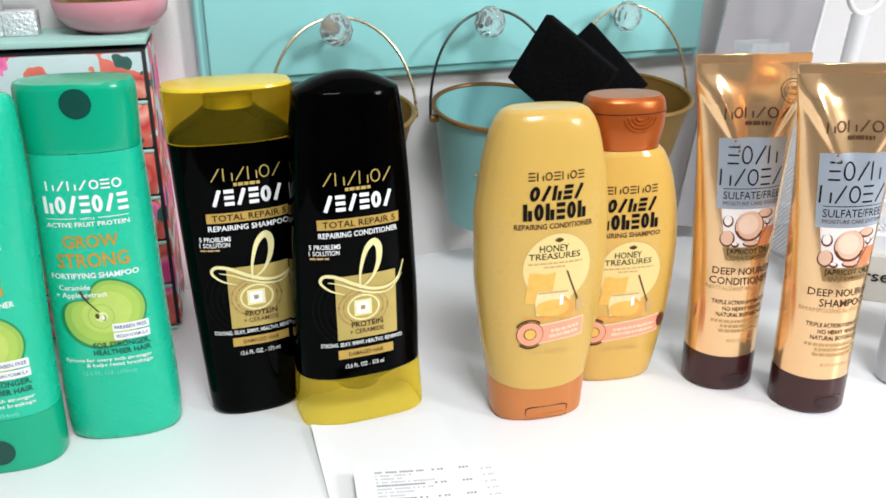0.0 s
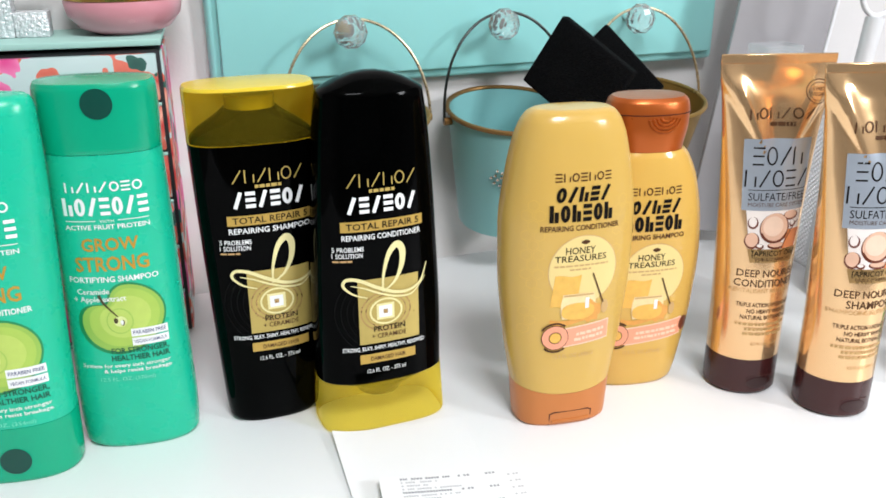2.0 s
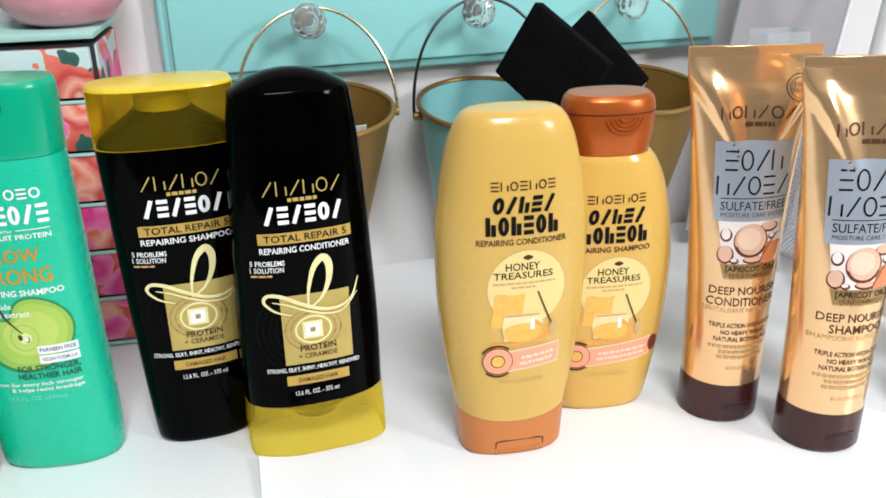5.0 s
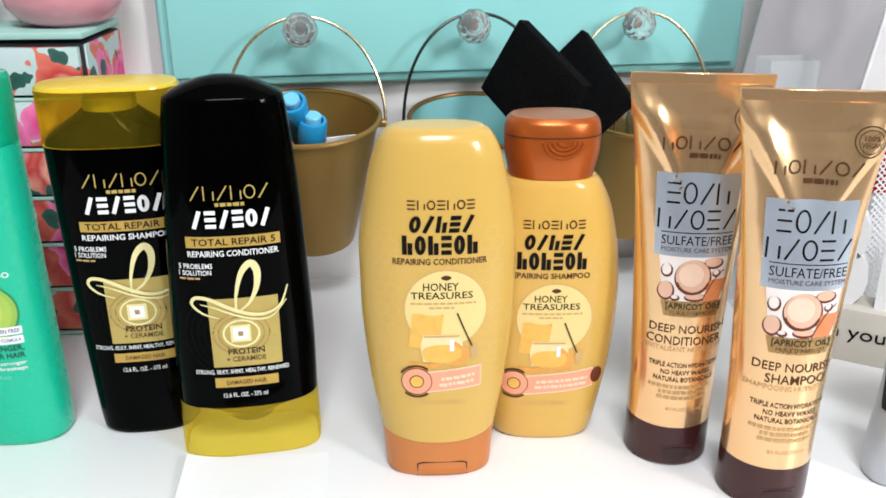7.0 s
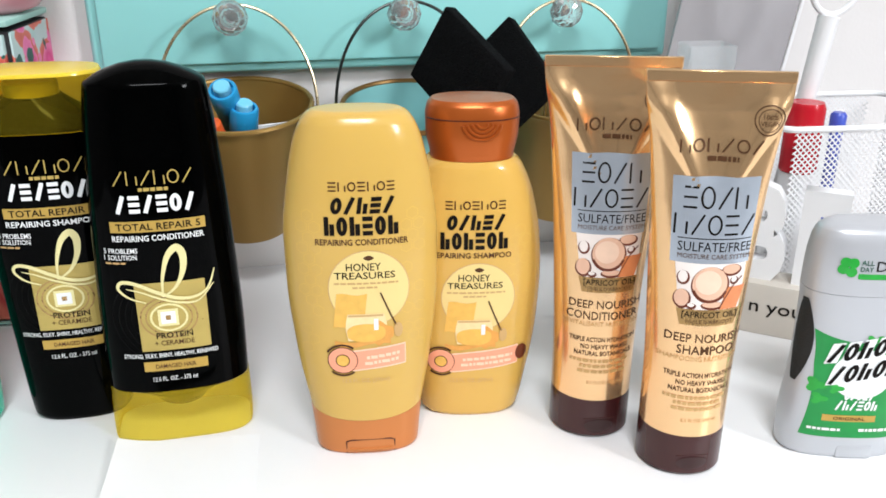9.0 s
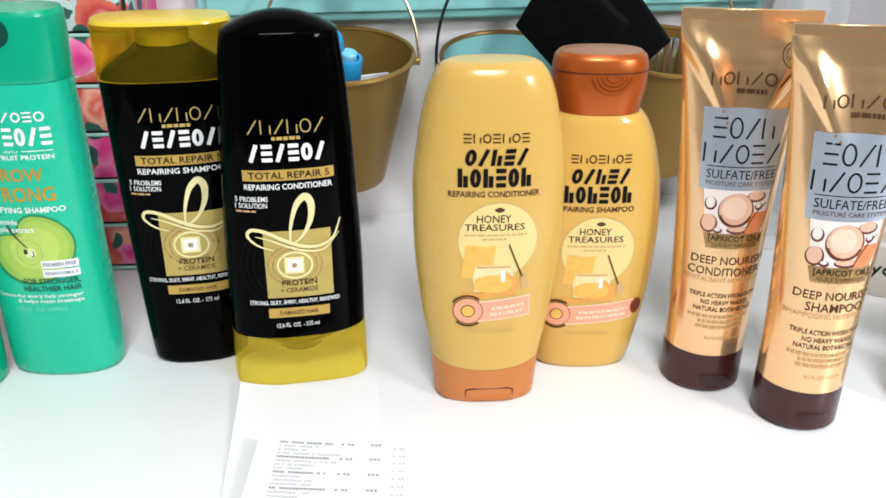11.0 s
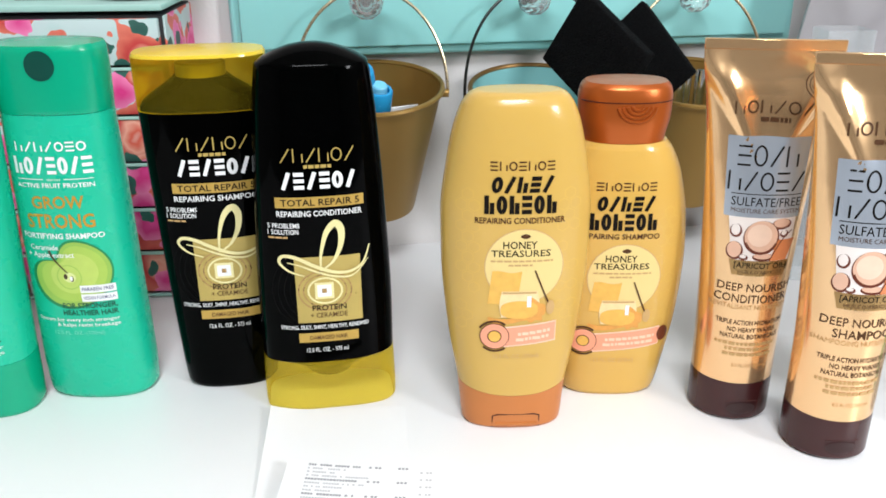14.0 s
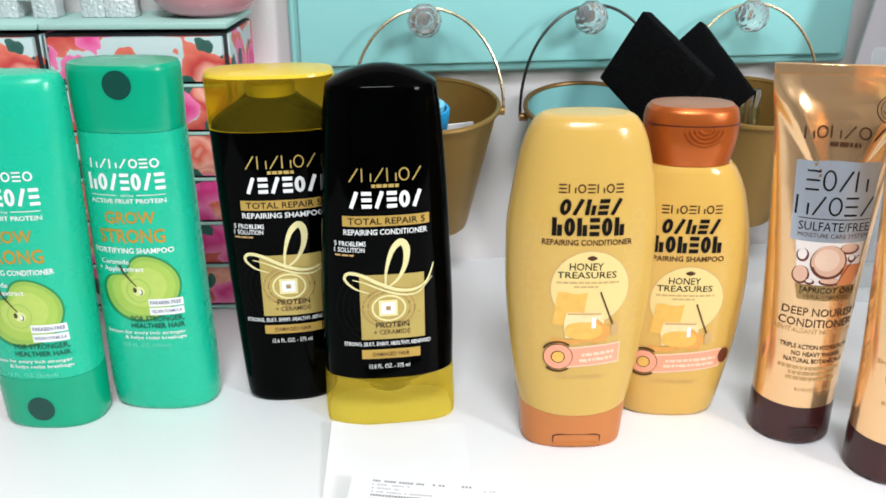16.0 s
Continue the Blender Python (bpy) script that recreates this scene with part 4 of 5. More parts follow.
def label_green(b, P, kind, fz, ml):
    Z = lambda z: fz(z / 1000)
    brand(b, P, 7, -0.0190, 0.0195, Z(152.6), 0.0052, M_PWHITE, 0.0009)
    brand(b, P, 7, -0.0215, 0.0215, Z(140.3), 0.0094, M_PWHITE, 0.0019)
    grid(b, P, -0.0205, -0.0055, Z(137.2), Z(137.6), M_PWHITE, "rule", 8, 1, 0.0003)
    grid(b, P, 0.0055, 0.0205, Z(137.2), Z(137.6), M_PWHITE, "rule", 8, 1, 0.0003)
    letters(b, P, "WITH", -0.0035, 0.0035, Z(136.4), 0.0014, M_PWHITE)
    letters(b, P, "ACTIVE FRUIT PROTEIN", -0.0212, 0.0205, Z(132.8), 0.0025, M_PWHITE, 0.015)
    letters(b, P, "GROW", -0.0145, 0.0140, Z(121.2), 0.0068, M_PORANGE, 0.02)
    letters(b, P, "STRONG", -0.0190, 0.0178, Z(110.0), 0.0078, M_PORANGE, 0.02)
    letters(b, P, "FORTIFYING " + kind, -0.0235, 0.0214, Z(103.6), 0.0031, M_PWHITE, 0.02)
    def half(k, cleft=1.0):
        """Outline of a cut apple, with its cleft at the upper left."""
        def fun(a):
            r = 1.03 - 0.40 * cleft * math.exp(-(math.atan2(math.sin(a - 2.2), math.cos(a - 2.2)) / 0.42) ** 2) + 0.06 * math.cos(2 * (a - 0.75))
            return k * 0.0218 * r * math.cos(a), k * 0.0204 * r * math.sin(a)
        return fun

    blob(b, P, 0.0002, Z(82.0), half(1.0), M_APPLE_RIM, "apple_skin", 0.00015, 72)
    blob(b, P, 0.0008, Z(82.2), half(0.93), M_APPLE, "apple_flesh", 0.00025, 72)
    blob(b, P, 0.0016, Z(82.6), half(0.80), M_APPLE_MID, "apple_flesh", 0.00032, 72)
    blob(b, P, 0.0022, Z(83.0), half(0.58, 0.6), M_APPLE_IN, "apple_flesh", 0.0004, 60)
    ring(b, P, -0.0008, Z(80.8), 0.0066, 0.0005, M_APPLE, "apple_core", 0.00046, 0.0072)
    blob(b, P, -0.0006, Z(80.6), lambda a: (0.0034 * math.cos(a), 0.0030 * math.sin(a)), M_APPLE_PALE, "apple_core", 0.0005, 24, 2)
    for dx, dz in ((-0.0022, 0.0006), (0.0011, -0.0008)):
        blob(b, P, -0.0006 + dx, Z(80.6) + dz, lambda a: (0.0011 * math.cos(a), 0.0017 * math.sin(a)), M_SEED, "apple_seed", 0.00056, 16, 2)
    blob(b, P, 0.0002, Z(80.0), lambda a: (0.0008 * math.cos(a), 0.0014 * math.sin(a)), M_PWHITE, "seed_glint", 0.0006, 16, 2)
    ribbon(b, P, [(-0.0098, Z(96.5)), (-0.0080, Z(92.0)), (-0.0048, Z(87.5)), (-0.0014, Z(83.2))], lambda t: 0.0016 - 0.0010 * t, M_SEED, "apple_stalk", 0.00052, n=5)
    letters(b, P, "Ceramide", -0.0205, -0.0040, Z(97.0), 0.0030, M_PWHITE, 0.01, 0.0005)
    letters(b, P, "+ Apple extract", -0.0228, 0.0040, Z(92.6), 0.0030, M_PWHITE, 0.01, 0.0005)
    grid(b, P, 0.0040, 0.0226, Z(71.0), Z(75.6), M_PWHITE, "label_strip", 8, 2, 0.00045)
    grid(b, P, 0.0040, 0.0226, Z(65.6), Z(70.2), M_PWHITE, "label_strip", 8, 2, 0.00045)
    letters(b, P, "PARABEN FREE", 0.0050, 0.0216, Z(72.3), 0.0022, M_NAVYP, 0.01, 0.0006)
    letters(b, P, "VEGAN FORMULA", 0.0050, 0.0216, Z(67.0), 0.0020, M_NAVYP, 0.005, 0.0006)
    letters(b, P, "FOR STRONGER,", -0.0075, 0.0222, Z(61.6), 0.0032, M_PDGREEN, 0.02, 0.0005)
    letters(b, P, "HEALTHIER HAIR", -0.0080, 0.0222, Z(57.2), 0.0032, M_PDGREEN, 0.02, 0.0005)
    letters(b, P, "System for every inch stronger", -0.0240, 0.0222, Z(53.2), 0.0022, M_PWHITE, 0.01, 0.0005)
    letters(b, P, "& helps resist breakage", -0.0130, 0.0222, Z(50.0), 0.0022, M_PWHITE, 0.01, 0.0005)
    letters(b, P, ml, -0.0155, 0.0133, Z(44.8), 0.0022, M_MINTP, 0.0, 0.0004)


M_NAVYP = mat("navy_print", srgb(60, 70, 110), 0.4)
label_green(B_GS, P_GS, "SHAMPOO", lambda z: z, "12.5 FL. OZ. (370ml)")
label_green(B_GC, P_GC, "CONDITIONER", lambda z: 0.046 + (z - 0.0542) * 1.068, "12 FL. OZ. (354ml)")


def label_black(b, P, kind, dx, fz):
    Z = lambda z: fz(z / 1000)
    X = lambda x: x / 1000 + dx
    brand(b, P, 6, X(-17.2), X(22.8), Z(148.2), 0.0072, M_PGOLD, 0.0007)
    bars(b, P, X(-4.6), X(9.8), Z(144.9), 0.0018, M_PGOLD, 3)
    brand(b, P, 6, X(-17.6), X(22.8), Z(133.6), 0.0092, M_PWHITE, 0.0021)
    grid(b, P, X(-20.8), X(26.0), Z(123.4), Z(129.3), M_PBAND, "gold_band", 16, 2, 0.0003)
    letters(b, P, "TOTAL REPAIR 5", X(-18.0), X(23.6), Z(124.6), 0.0036, M_PBLACK, 0.012, 0.0005)
    letters(b, P, "REPAIRING " + kind, X(-20.4), X(24.8), Z(118.6), 0.0031, M_PWHITE, 0.015)
    letters(b, P, "5 PROBLEMS", X(-25.6), X(-8.8), Z(112.2), 0.0027, M_PWHITE, 0.012)
    letters(b, P, "1 SOLUTION", X(-25.8), X(-9.6), Z(108.6), 0.0027, M_PWHITE, 0.012)
    bars(b, P, X(-25.6), X(-15.5), Z(106.3), 0.0010, M_TAN, 5)
    grid(b, P, X(-13.2), X(22.6), Z(55.8), Z(95.2), M_GOLDSQ, "gold_square", 16, 14, 0.0002)
    for r, w in ((0.0092, 0.0011), (0.0118, 0.0007), (0.0145, 0.0008)):
        ring(b, P, X(2.6), Z(75.0), r, w, M_PPALE if w > 0.00105 else M_STAIN, "ripple", 0.0003, r * 0.82)
    for k in range(4):
        r = 0.019 + 0.0032 * k
        ribbon(b, P, [(X(2.6) + r * math.cos(a), Z(75.0) + r * 0.95 * math.sin(a)) for a in np.linspace(2.3, 4.1, 18)], 0.0004, M_RIPPLE, "dark_ripple", 0.00015)
    grid(b, P, X(-3.0), X(7.4), Z(70.2), Z(80.0), M_PPALE, "pale_tile", 6, 6, 0.00045)
    grid(b, P, X(-1.6), X(6.0), Z(71.6), Z(78.6), M_PWHITE, "white_tile", 4, 4, 0.00055)
    grid(b, P, X(0.9), X(3.5), Z(73.8), Z(76.4), M_STAIN, "tile_mark", 2, 2, 0.00065)
    letters(b, P, "PROTEIN", X(-5.0), X(13.8), Z(63.2), 0.0033, M_PBLACK, 0.012, 0.0005)
    letters(b, P, "+ CERAMIDE", X(-6.2), X(14.2), Z(58.9), 0.0029, M_BROWNP, 0.005, 0.0005)
    letters(b, P, "STRONG, SILKY, SHINY, HEALTHY, RENEWED", X(-23.0), X(25.8), Z(51.9), 0.0024, M_PWHITE, 0.012)
    grid(b, P, X(-13.4), X(19.8), Z(43.6), Z(49.4), M_PBAND, "gold_band", 12, 2, 0.0003)
    letters(b, P, "DAMAGED HAIR", X(-7.4), X(13.6), Z(45.2), 0.0025, M_BROWNP, 0.012, 0.0005)
    letters(b, P, "12.6 FL. OZ. - 375 ml", X(-9.6), X(13.6), Z(37.4), 0.0026, M_PWHITE, 0.005)
    loop = [(1.0, 87.0), (1.6, 97.0), (5.0, 109.0), (10.0, 114.2), (13.0, 110.0), (12.2, 101.0), (8.0, 92.5), (1.5, 87.2)]
    ribbon(b, P, [(X(x), Z(z)) for x, z in loop], lambda t: 0.0010 + 0.0030 * math.sin(math.pi * t) ** 2, M_PPALE, "script_loop", 0.0007, n=8)
    sweep = [(-8.0, 84.5), (-16.0, 87.5), (-21.0, 92.5), (-19.0, 96.2), (-12.0, 95.2), (-2.0, 90.0), (8.0, 86.0), (17.0, 85.8), (24.0, 90.0), (28.0, 100.0)]
    ribbon(b, P, [(X(x), Z(z)) for x, z in sweep], lambda t: 0.0006 + 0.0015 * math.sin(math.pi * t), M_PPALE, "script_loop", 0.0008, n=8)
    under = [(-17.0, 92.5), (-10.0, 90.5), (0.0, 86.0), (10.0, 83.0), (19.0, 83.6), (27.0, 92.0)]
    ribbon(b, P, [(X(x), Z(z)) for x, z in under], lambda t: 0.0004 + 0.0008 * math.sin(math.pi * t), M_PPALE, "script_loop", 0.0006, n=8)


M_GOLDSQ = mat("brushed_gold_print", srgb(186, 164, 92), 0.3, metal=0.35, vary=0.2, scale=55)
M_RIPPLE = mat("charcoal_ripple_print", (0.0028, 0.003, 0.003), 0.25, spec=0.1)
label_black(B_BC, P_BC, "CONDITIONER", -0.0030, lambda z: z + 0.0002)
label_black(B_BS, P_BS, "SHAMPOO", 0.0010, lambda z: 0.1498 + (z - 0.1483) * 0.966)


def label_honey(b, P, kind, dz, x1, seal, tail):
    Z = lambda z: z / 1000 + dz
    bm = bmesh.new()
    rnd = random.Random(4)
    for j in range(-6, 9):
        for i in range(-5, 6):
            cx, cz = (i + 0.5 * (j % 2)) * 0.0064, 0.095 + j * 0.0056
            if (abs(cx) < 0.0205 and 0.05 < cz < 0.148) or abs(cx) > 0.030 or rnd.random() < 0.25:
                continue
            for q in range(6):
                t0, t1 = math.pi / 3 * q + math.pi / 6, math.pi / 3 * (q + 1) + math.pi / 6
                bm.faces.new([bm.verts.new(on(P, cx + r * math.cos(t), cz + dz + r * math.sin(t), 0.0001)) for r, t in ((0.0033, t0), (0.0033, t1), (0.0029, t1), (0.0029, t0))])
    tagged(part("comb_pattern", bm, M_HEX, b, smooth=False), kind="stuff")
    brand(b, P, 7, -0.0153, 0.0176, Z(152.4), 0.0046, M_BROWNP, 0.0007)
    brand(b, P, 5, -0.0150, 0.0166, Z(141.2), 0.0082, M_PBLACK, 0.0021, lean=0.15)
    brand(b, P, 6, -0.0182, 0.0192, Z(130.2), 0.0096, M_PBLACK, 0.0023)
    letters(b, P, "REPAIRING " + kind, -0.0222, x1, Z(125.2), 0.0031, M_BROWNP, 0.015)
    disc(b, P, 0.0032, Z(101.5), 0.0205, M_TAN, "label_edge", 0.00012, 0.0208)
    disc(b, P, 0.0032, Z(101.5), 0.0200, M_CREAM, "cream_label", 0.0002, 0.0203)
    blob(b, P, 0.0035, Z(118.2), lambda a: (0.0026 * math.cos(a) * abs(math.cos(a)), 0.0014 * math.sin(a)), M_BROWNP, "bee_mark", 0.0003, 20, 2)
    letters(b, P, "HONEY", -0.0078, 0.0095, Z(111.6), 0.0040, M_PBLACK, 0.005)
    letters(b, P, "TREASURES", -0.0138, 0.0165, Z(107.2), 0.0036, M_PBLACK, 0.005)
    bars(b, P, -0.0140, 0.0180, Z(104.2), 0.0010, M_TAN, 11)
    bars(b, P, -0.0050, 0.0080, Z(101.9), 0.0010, M_TAN, 12)
    grid(b, P, -0.0142, 0.0012, Z(80.0), Z(98.8), M_HONEY, "honeycomb_picture", 6, 6, 0.0003, lambda x, z: (x + 0.12 * (z - Z(90)), z + 0.0006 * math.sin(x * 400)))
    grid(b, P, -0.0092, 0.0118, Z(72.5), Z(87.8), M_JAR, "jar_picture", 8, 6, 0.00045, lambda x, z: (0.0013 + (x - 0.0013) * (0.92 + 0.08 * math.cos((z - Z(80)) * 260)), z))
    blob(b, P, 0.0012, Z(77.0), lambda a: (0.0098 * math.cos(a), 0.0052 * sgnpow(math.sin(a), 0.7)), M_HONEY, "honey_picture", 0.0006)
    blob(b, P, 0.0095, Z(76.6), lambda a: (0.0058 * math.cos(a), 0.0062 * math.sin(a) * (1 + 0.3 * math.cos(3 * a))), M_HONEY_D, "honey_chunk", 0.0005)
    grid(b, P, -0.0150, 0.0135, Z(69.6), Z(72.6), M_HONEY_D, "honey_pool", 10, 2, 0.0004, lambda x, z: (x, z + 0.0012 * math.sin(x * 210)))
    grid(b, P, -0.0076, 0.0100, Z(86.4), Z(87.4), M_TAN, "jar_lip", 8, 1, 0.0006)
    grid(b, P, 0.0052, 0.0074, Z(78.6), Z(85.0), M_PWHITE, "jar_glint", 2, 3, 0.0007)
    ribbon(b, P, [(0.0089, Z(99.5)), (0.0130, Z(89.0)), (0.0166, Z(80.5))], 0.0008, M_BROWNP, "dipper_stick", 0.0006, n=4)
    blob(b, P, 0.0176, Z(77.8), lambda a: (0.0022 * math.cos(a), 0.0042 * math.sin(a)), M_TAN, "dipper_head", 0.0006, 20, 3)
    w = lambda x, z: (x, z + (x + 0.005) * 0.10)
    grid(b, P, seal + 0.005, tail + 0.0004, Z(54.6), Z(67.0), M_PINKL, "ribbon_edge", 12, 3, 0.00042, w)
    grid(b, P, seal + 0.005, tail, Z(55.4), Z(66.2), M_PINKP, "ribbon", 12, 3, 0.00052, w)
    bars(b, P, seal + 0.0124, tail - 0.0028, Z(61.6), 0.0018, M_PINKL, 21, 0.0007, 0.002)
    bars(b, P, seal + 0.0114, tail - 0.0024, Z(58.2), 0.0018, M_PINKL, 22, 0.0007, 0.002)
    disc(b, P, seal, Z(61.2), 0.0078, M_BROWNP, "seal_edge", 0.0006)
    disc(b, P, seal, Z(61.2), 0.0074, M_PINKP, "seal", 0.0007)
    disc(b, P, seal, Z(61.2), 0.0037, M_BROWNP, "seal_ring", 0.0008)
    disc(b, P, seal, Z(61.2), 0.0032, M_HONEY, "seal_centre", 0.0009)
    ribbon(b, P, [(seal + 0.0090 * math.cos(a), Z(61.2) + 0.0090 * math.sin(a)) for a in np.linspace(0.9, 2.6, 12)], 0.0011, M_BROWNP, "seal_print", 0.0006)
    ribbon(b, P, [(seal + 0.0090 * math.cos(a), Z(61.2) + 0.0090 * math.sin(a)) for a in np.linspace(4.0, 5.4, 12)], 0.0011, M_BROWNP, "seal_print", 0.0006)
    letters(b, P, "12.5 FL. OZ. (370ml)", -0.0118, 0.0126, Z(47.6), 0.0024, M_TAN, 0.0)


label_honey(B_HC, P_HC, "CONDITIONER", -0.0012, 0.0233, -0.0114, 0.0208)
label_honey(B_HS, P_HS, "SHAMPOO", -0.0228, 0.0208, -0.0172, 0.0262)
blob(B_HS, P_HS, 0.0286, 0.0418, lambda a: (0.0034 * math.cos(a), 0.0050 * math.sin(a)), M_OUTL, "nut_picture", 0.0006, 24, 3)


def label_tube(b, P, kind, up):
    Z = lambda z: z / 1000 + up
    cx = 0.0030
    brand(b, P, 6, -0.0176, 0.0222, Z(172.4), 0.0062, M_BROWNP, 0.0008)
    bars(b, P, -0.0034, 0.0108, Z(168.4), 0.0022, M_BROWNP, 2)
    grid(b, P, -0.0184, 0.0226, Z(119.6), Z(161.4), M_IRID, "foil_panel", 16, 14, 0.0002, lambda x, z: (0.0024 + (x - 0.0024) * (0.92 + 0.08 * (z - Z(119.6)) / 0.0418), z))
    brand(b, P, 4, -0.0136, 0.0181, Z(146.2), 0.0106, M_PBLACK, 0.0010)
    brand(b, P, 5, -0.0172, 0.0224, Z(133.6), 0.0098, M_PBLACK, 0.0010)
    grid(b, P, -0.0142, 0.0212, Z(131.6), Z(132.0), M_PBLACK, "rule", 10, 1, 0.0004)
    letters(b, P, "SULFATE/FREE", -0.0138, 0.0212, Z(125.6), 0.0046, M_PBLACK, 0.0)
    letters(b, P, "MOISTURE CARE SYSTEM", -0.0136, 0.0212, Z(122.0), 0.0023, M_BROWNP, 0.0)
    grid(b, P, -0.0142, 0.0200, Z(96.4), Z(119.6), M_TPIC, "oil_picture", 12, 8, 0.0002, lambda x, z: (x * (1 - 0.006 * (Z(119.6) - z) * 1000) + 0.0012 * (1 - (z - Z(96.4)) / 0.0232), z))
    for x, z, r, rz in ((0.0030, 109.0, 0.0092, 0.0092), (-0.0098, 101.4, 0.0042, 0.0050), (0.0128, 116.4, 0.0050, 0.0030), (0.0048, 98.6, 0.0056, 0.0022), (0.0118, 103.0, 0.0020, 0.0020), (0.0146, 111.0, 0.0022, 0.0020), (-0.0100, 112.2, 0.0030, 0.0036), (-0.0052, 98.0, 0.0024, 0.0016)):
        disc(b, P, x, Z(z), r, M_OUTL, "bubble_edge", 0.0003, rz)
        disc(b, P, x - 0.0002, Z(z) + 0.0006, r - 0.0008, M_PEACH if r > 0.003 else M_TPIC, "oil_bubble", 0.0004, rz - 0.0006)
    ribbon(b, P, [(0.0030 + 0.0084 * math.cos(a), Z(109.2) + 0.0084 * math.sin(a)) for a in np.linspace(3.5, 5.9, 16)], 0.0014, M_OUTL, "bubble_edge", 0.0005)
    disc(b, P, 0.0020, Z(110.4), 0.0062, M_PEACH_L, "bubble_middle", 0.0005, 0.0060)
    grid(b, P, 0.0098, 0.0188, Z(96.6), Z(108.0), M_PEACH_D, "apricot_picture", 6, 6, 0.00045, lambda x, z: (x + 0.30 * (z - Z(102)), z))
    ribbon(b, P, [(0.0082, Z(96.8)), (0.0105, Z(102.0)), (0.0142, Z(108.5)), (0.0185, Z(112.8))], 0.0006, M_OUTL, "bubble_edge", 0.0006, n=5)
    grid(b, P, -0.0120, 0.0192, Z(88.0), Z(96.2), M_STAIN, "bronze_panel", 10, 3, 0.0002, lambda x, z: (cx + (x - cx) * (0.86 + 0.14 * (z - Z(88)) / 0.0082), z))
    letters(b, P, "[APRICOT OIL]", -0.0092, 0.0180, Z(92.2), 0.0031, M_PBLACK, 0.01)
    letters(b, P, "HUILE D'ABRICOT", -0.0070, 0.0160, Z(89.2), 0.0019, M_BROWNP, 0.0)
    letters(b, P, "DEEP NOURISH", -0.0160, 0.0225, Z(79.0), 0.0044, M_BROWNP, 0.003)
    wide = 0.0210 if kind == "CONDITIONER" else 0.0188
    letters(b, P, kind, -0.0170 if kind == "CONDITIONER" else -0.0100, wide, Z(72.6), 0.0046, M_BROWNP, 0.003)
    letters(b, P, "REVITALISANT NUTRITION" if kind == "CONDITIONER" else "SHAMPOOING NUTRITION", -0.0188, 0.0215, Z(68.8), 0.0027, M_TAN, 0.0)
    letters(b, P, "TRIPLE ACTION HYDRATION", -0.0148, 0.0205, Z(59.8), 0.0026, M_BROWNP, 0.01)
    letters(b, P, "NO HEAVY WAXES", -0.0088, 0.0168, Z(55.6), 0.0026, M_BROWNP, 0.01)
    letters(b, P, "NATURAL BOTANICALS", -0.0120, 0.0188, Z(51.6), 0.0026, M_BROWNP, 0.01)
    bars(b, P, -0.0142, 0.0170, Z(47.4), 0.0018, M_TAN, 31)
    bars(b, P, -0.0090, 0.0150, Z(44.2), 0.0018, M_TAN, 32)
    bars(b, P, -0.0098, 0.0160, Z(41.0), 0.0018, M_TAN, 33)
    letters(b, P, "8.5 FL.OZ./250 ml", -0.0044, 0.0138, Z(34.2), 0.0020, M_TAN, 0.0)
    ring(b, P, 0.0232, Z(187.6), 0.0068, 0.0005, M_BROWNP, "seal_ring", 0.0003)
    ring(b, P, 0.0232, Z(187.6), 0.0052, 0.0003, M_BROWNP, "seal_ring", 0.0003)
    letters(b, P, "100%", 0.0200, 0.0264, Z(188.2), 0.0022, M_BROWNP, 0.0)
    letters(b, P, "VEGAN", 0.0188, 0.0276, Z(185.2), 0.0021, M_BROWNP, 0.0)


label_tube(B_T1, P_T1, "CONDITIONER", 0.0008)
label_tube(B_T2, P_T2, "SHAMPOO", -0.0009)


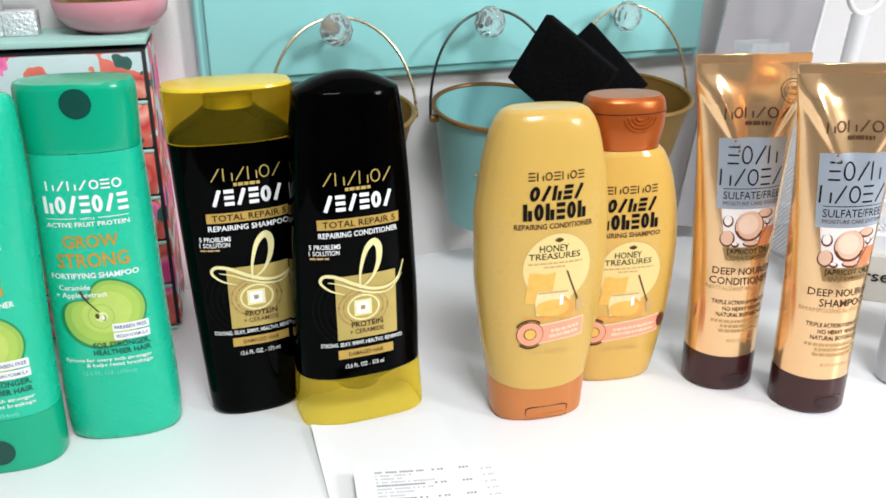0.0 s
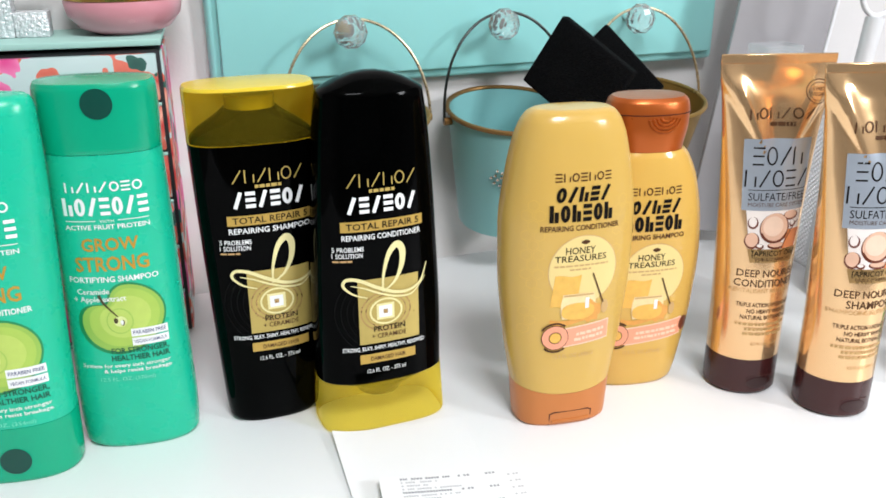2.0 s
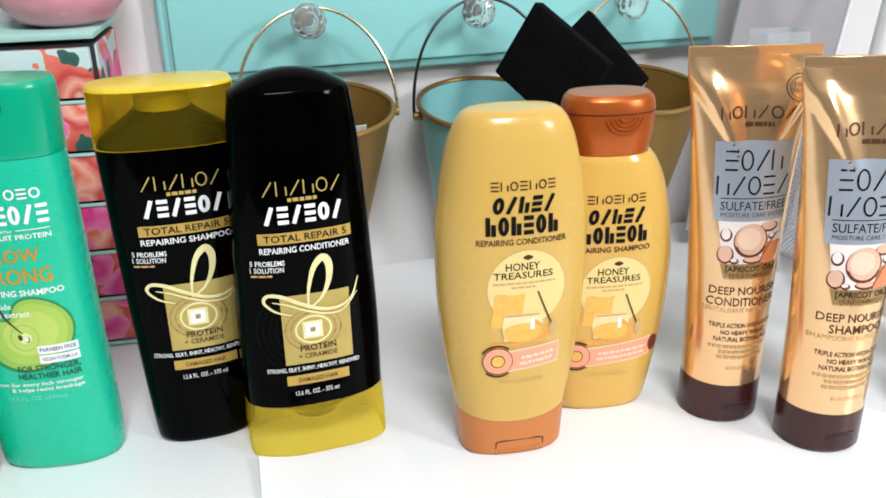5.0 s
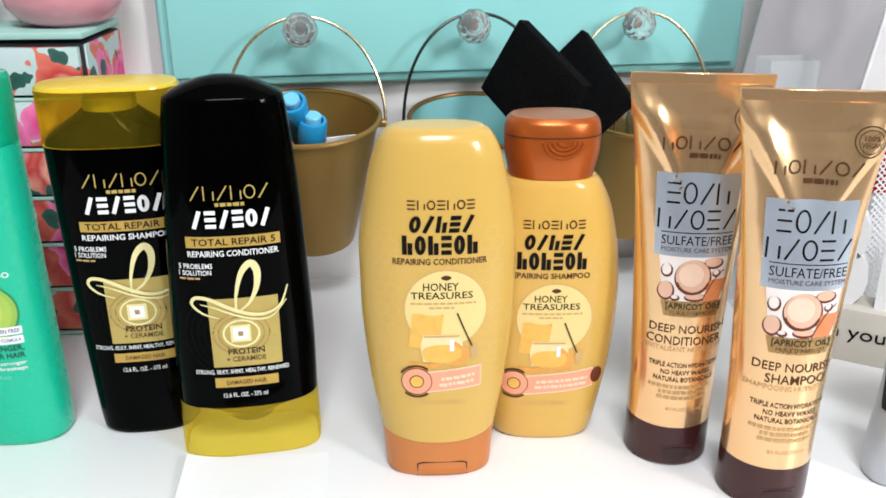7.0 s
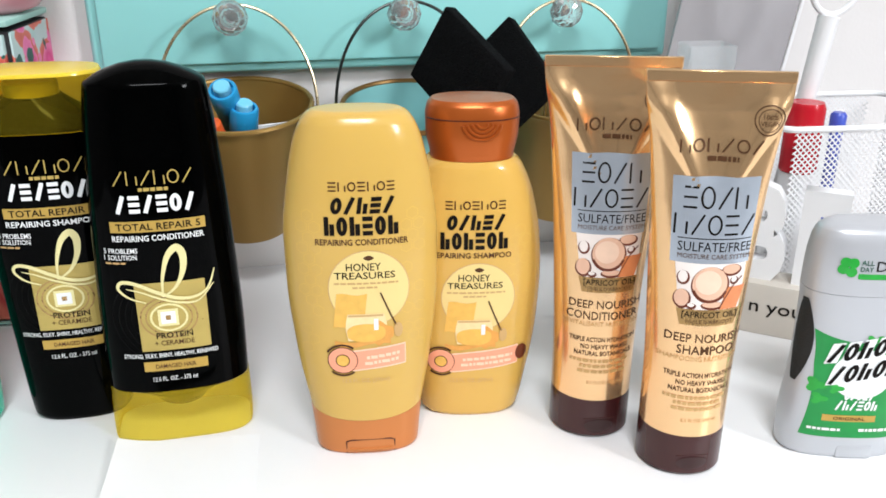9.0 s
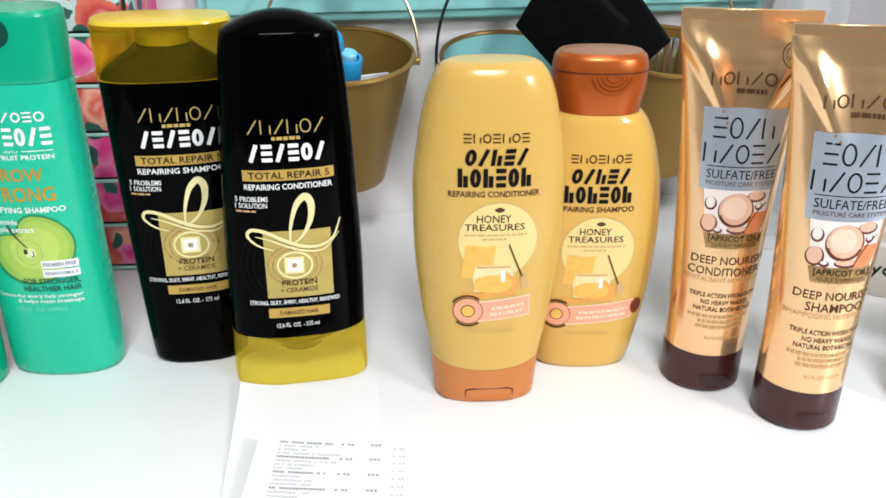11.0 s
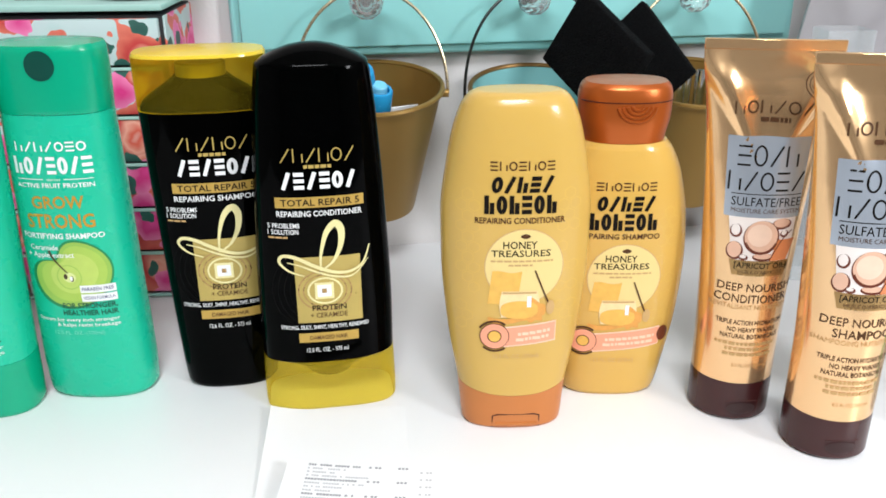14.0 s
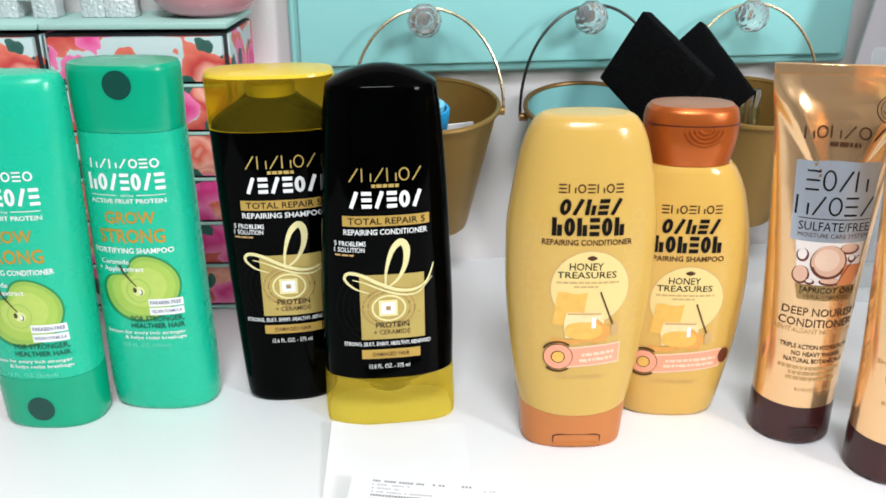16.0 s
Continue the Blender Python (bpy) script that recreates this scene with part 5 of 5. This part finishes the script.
def label_deodorant(b, P):
    Z = lambda z: z / 1000
    grid(b, P, -0.0265, 0.0265, Z(14.0), Z(73.0), M_DEOG, "green_label", 16, 16, 0.0002, lambda x, z: (x * (1.02 - 0.12 * math.sin((z - Z(14)) / 0.059 * math.pi)), z + 0.006 * (x / 0.0265) ** 2 * (1 if z > 0.06 else 0)))
    disc(b, P, 0.0010, Z(54.0), 0.0165, M_PWHITE, "white_disc", 0.0003, 0.0150)
    for sx, sz, r in ((-0.0225, 46.0, 0.0062), (-0.0200, 38.0, 0.0050), (-0.0120, 45.0, 0.0045), (0.0080, 74.0, 0.0050), (0.0140, 76.5, 0.0052), (0.0020, 75.0, 0.0040)):
        blob(b, P, sx, Z(sz), lambda a, r=r: (r * math.cos(a) * (0.75 + 0.25 * math.cos(3 * a)), r * 0.8 * math.sin(a) * (0.75 + 0.25 * math.cos(3 * a))), M_LEAF, "clover_leaf", 0.0004, 30, 3)
    for kinds, x0, x1, z0, h in ((5, -0.0205, 0.0175, 60.0, 0.0108), (5, -0.0180, 0.0185, 47.0, 0.0108)):
        brand(b, P, kinds, x0 - 0.0008, x1 + 0.0008, Z(z0) - 0.0009, h + 0.0018, M_PWHITE, 0.0, 0.0005, 0.25, 0.008)
        brand(b, P, kinds, x0, x1, Z(z0), h, M_PBLACK, 0.0024, 0.0007, 0.25, 0.008)
    brand(b, P, 5, -0.0075, 0.0090, Z(38.4), 0.0050, M_PWHITE, 0.0012, 0.0006, 0.15)
    brand(b, P, 6, -0.0115, 0.0115, Z(32.0), 0.0058, M_PWHITE, 0.0012, 0.0006, 0.15)
    grid(b, P, -0.0168, 0.0120, Z(24.6), Z(28.6), M_PBAND, "amber_band", 10, 2, 0.0005)
    letters(b, P, "ORIGINAL", -0.0110, 0.0062, Z(25.6), 0.0020, M_BROWNP, 0.01, 0.0007)
    bars(b, P, -0.0235, -0.0060, Z(18.4), 0.0016, M_PWHITE, 41, 0.0005)
    bars(b, P, 0.0040, 0.0200, Z(18.4), 0.0018, M_PWHITE, 42, 0.0005)


def cap_print(b):
    C = Profile([(0.1003, 0.0332, 0.0170, 2.6), (0.115, 0.0330, 0.0168, 2.6), (0.128, 0.0318, 0.0155, 2.5), (0.134, 0.0295, 0.0135, 2.4), (0.137, 0.0255, 0.0105, 2.3)])
    for a in (0.9, 2.2, 3.6, 5.2):
        blob(b, C, -0.0170 + 0.0030 * math.cos(a), 0.1165 + 0.0030 * math.sin(a), lambda q: (0.0027 * math.cos(q), 0.0027 * math.sin(q)), M_LEAF, "clover_leaf", 0.0004, 20, 2)
    letters(b, C, "ALL", -0.0115, -0.0050, 0.1180, 0.0026, M_PDGREEN, 0.015)
    letters(b, C, "DAY", -0.0115, -0.0050, 0.1145, 0.0026, M_PDGREEN, 0.015)
    letters(b, C, "DRY", -0.0035, 0.0130, 0.1148, 0.0056, M_PBLACK, 0.0)
    grid(b, C, -0.0120, 0.0140, 0.1102, 0.1132, M_LEAF, "green_stripe", 8, 1, 0.0003)


for b_, p_ in ((B_D1, P_D1), (B_D2, P_D2)):
    label_deodorant(b_, p_)
    cap_print(b_)


# ---- receipt print ----
class Flat:
    """A level sheet, for print on it."""

    def front(self, x, z, lift=0.0):
        return 0.0


def receipt_print(e, wide, deep, lift):
    rnd = random.Random(9)
    y, n = deep / 2 - 0.0030, 0
    sets = {True: bmesh.new(), False: bmesh.new()}
    while y > -deep / 2 + 0.03:
        bold = n % 4 == 0
        h = 0.0015 if bold else 0.0013
        x, end = -wide / 2 + 0.0105, -wide / 2 + (0.036 if bold else rnd.choice((0.024, 0.030, 0.042)))
        spans = []
        while x < end:
            w = rnd.uniform(0.0010, 0.0016) if bold else rnd.uniform(0.0009, 0.0013)
            if rnd.random() > 0.14:
                spans.append((x, x + w))
            x += w + 0.00025
        if bold:
            spans += [(-wide / 2 + a, -wide / 2 + a + 0.0013) for a in (0.0415, 0.0446, 0.0464, 0.0565, 0.0584, 0.0603)]
        if n % 2:
            spans += [(-wide / 2 + a, -wide / 2 + a + 0.0012) for a in (0.0680, 0.0710, 0.0727)]
        bm = sets[bold]
        for a, c in spans:
            bm.faces.new([bm.verts.new((p, q, lift(p / wide + 0.5, q / deep + 0.5) + 0.00022)) for p, q in ((a, y), (c, y), (c, y + h), (a, y + h))])
        y -= 0.0028
        n += 1
    for bold, bm in sets.items():
        tagged(part("receipt_print", bm, M_PRINT if bold else M_FAINT, e, smooth=False), kind="stuff")


M_FAINT = mat("faded_thermal_print", (0.54, 0.54, 0.57), 0.7, vary=0.1, scale=900)
receipt_print(R2, 0.075, 0.202, curl_over)


# ---- letters of the sign ----
def solid_letters(parent, body, x0, z0, h, depth, material, name, y=0.0, bold=0.02, width=None):
    cu = bpy.data.curves.new("words", "FONT")
    cu.body, cu.size, cu.offset, cu.resolution_u, cu.extrude = body, 1.0, bold, 3, 0.5
    tmp = bpy.data.objects.new("words", cu)
    me = bpy.data.meshes.new_from_object(tmp)
    bm = bmesh.new()
    bm.from_mesh(me)
    bpy.data.objects.remove(tmp)
    bpy.data.meshes.remove(me)
    bpy.data.curves.remove(cu)
    xs = [v.co.x for v in bm.verts]
    a, b = min(xs), max(xs)
    k = (width / (b - a)) if width else h / 0.70
    for v in bm.verts:
        v.co = (x0 + (v.co.x - a) * k, y + (v.co.z + 0.5) * depth, z0 + v.co.y / 0.70 * h)
    return part(name, bm, material, parent, smooth=False)


solid_letters(sign, "B", -0.030, 0.0375, 0.060, 0.012, M_WHITE, "letter", 0.008, 0.05, 0.030)
solid_letters(sign, "E", 0.006, 0.0375, 0.060, 0.012, M_WHITE, "letter", 0.008, 0.05, 0.028)
solid_letters(sign, "n yourself", -0.0165, 0.0165, 0.0088, 0.0006, M_PBLACK, "lettering", -0.0006, 0.0, 0.060)
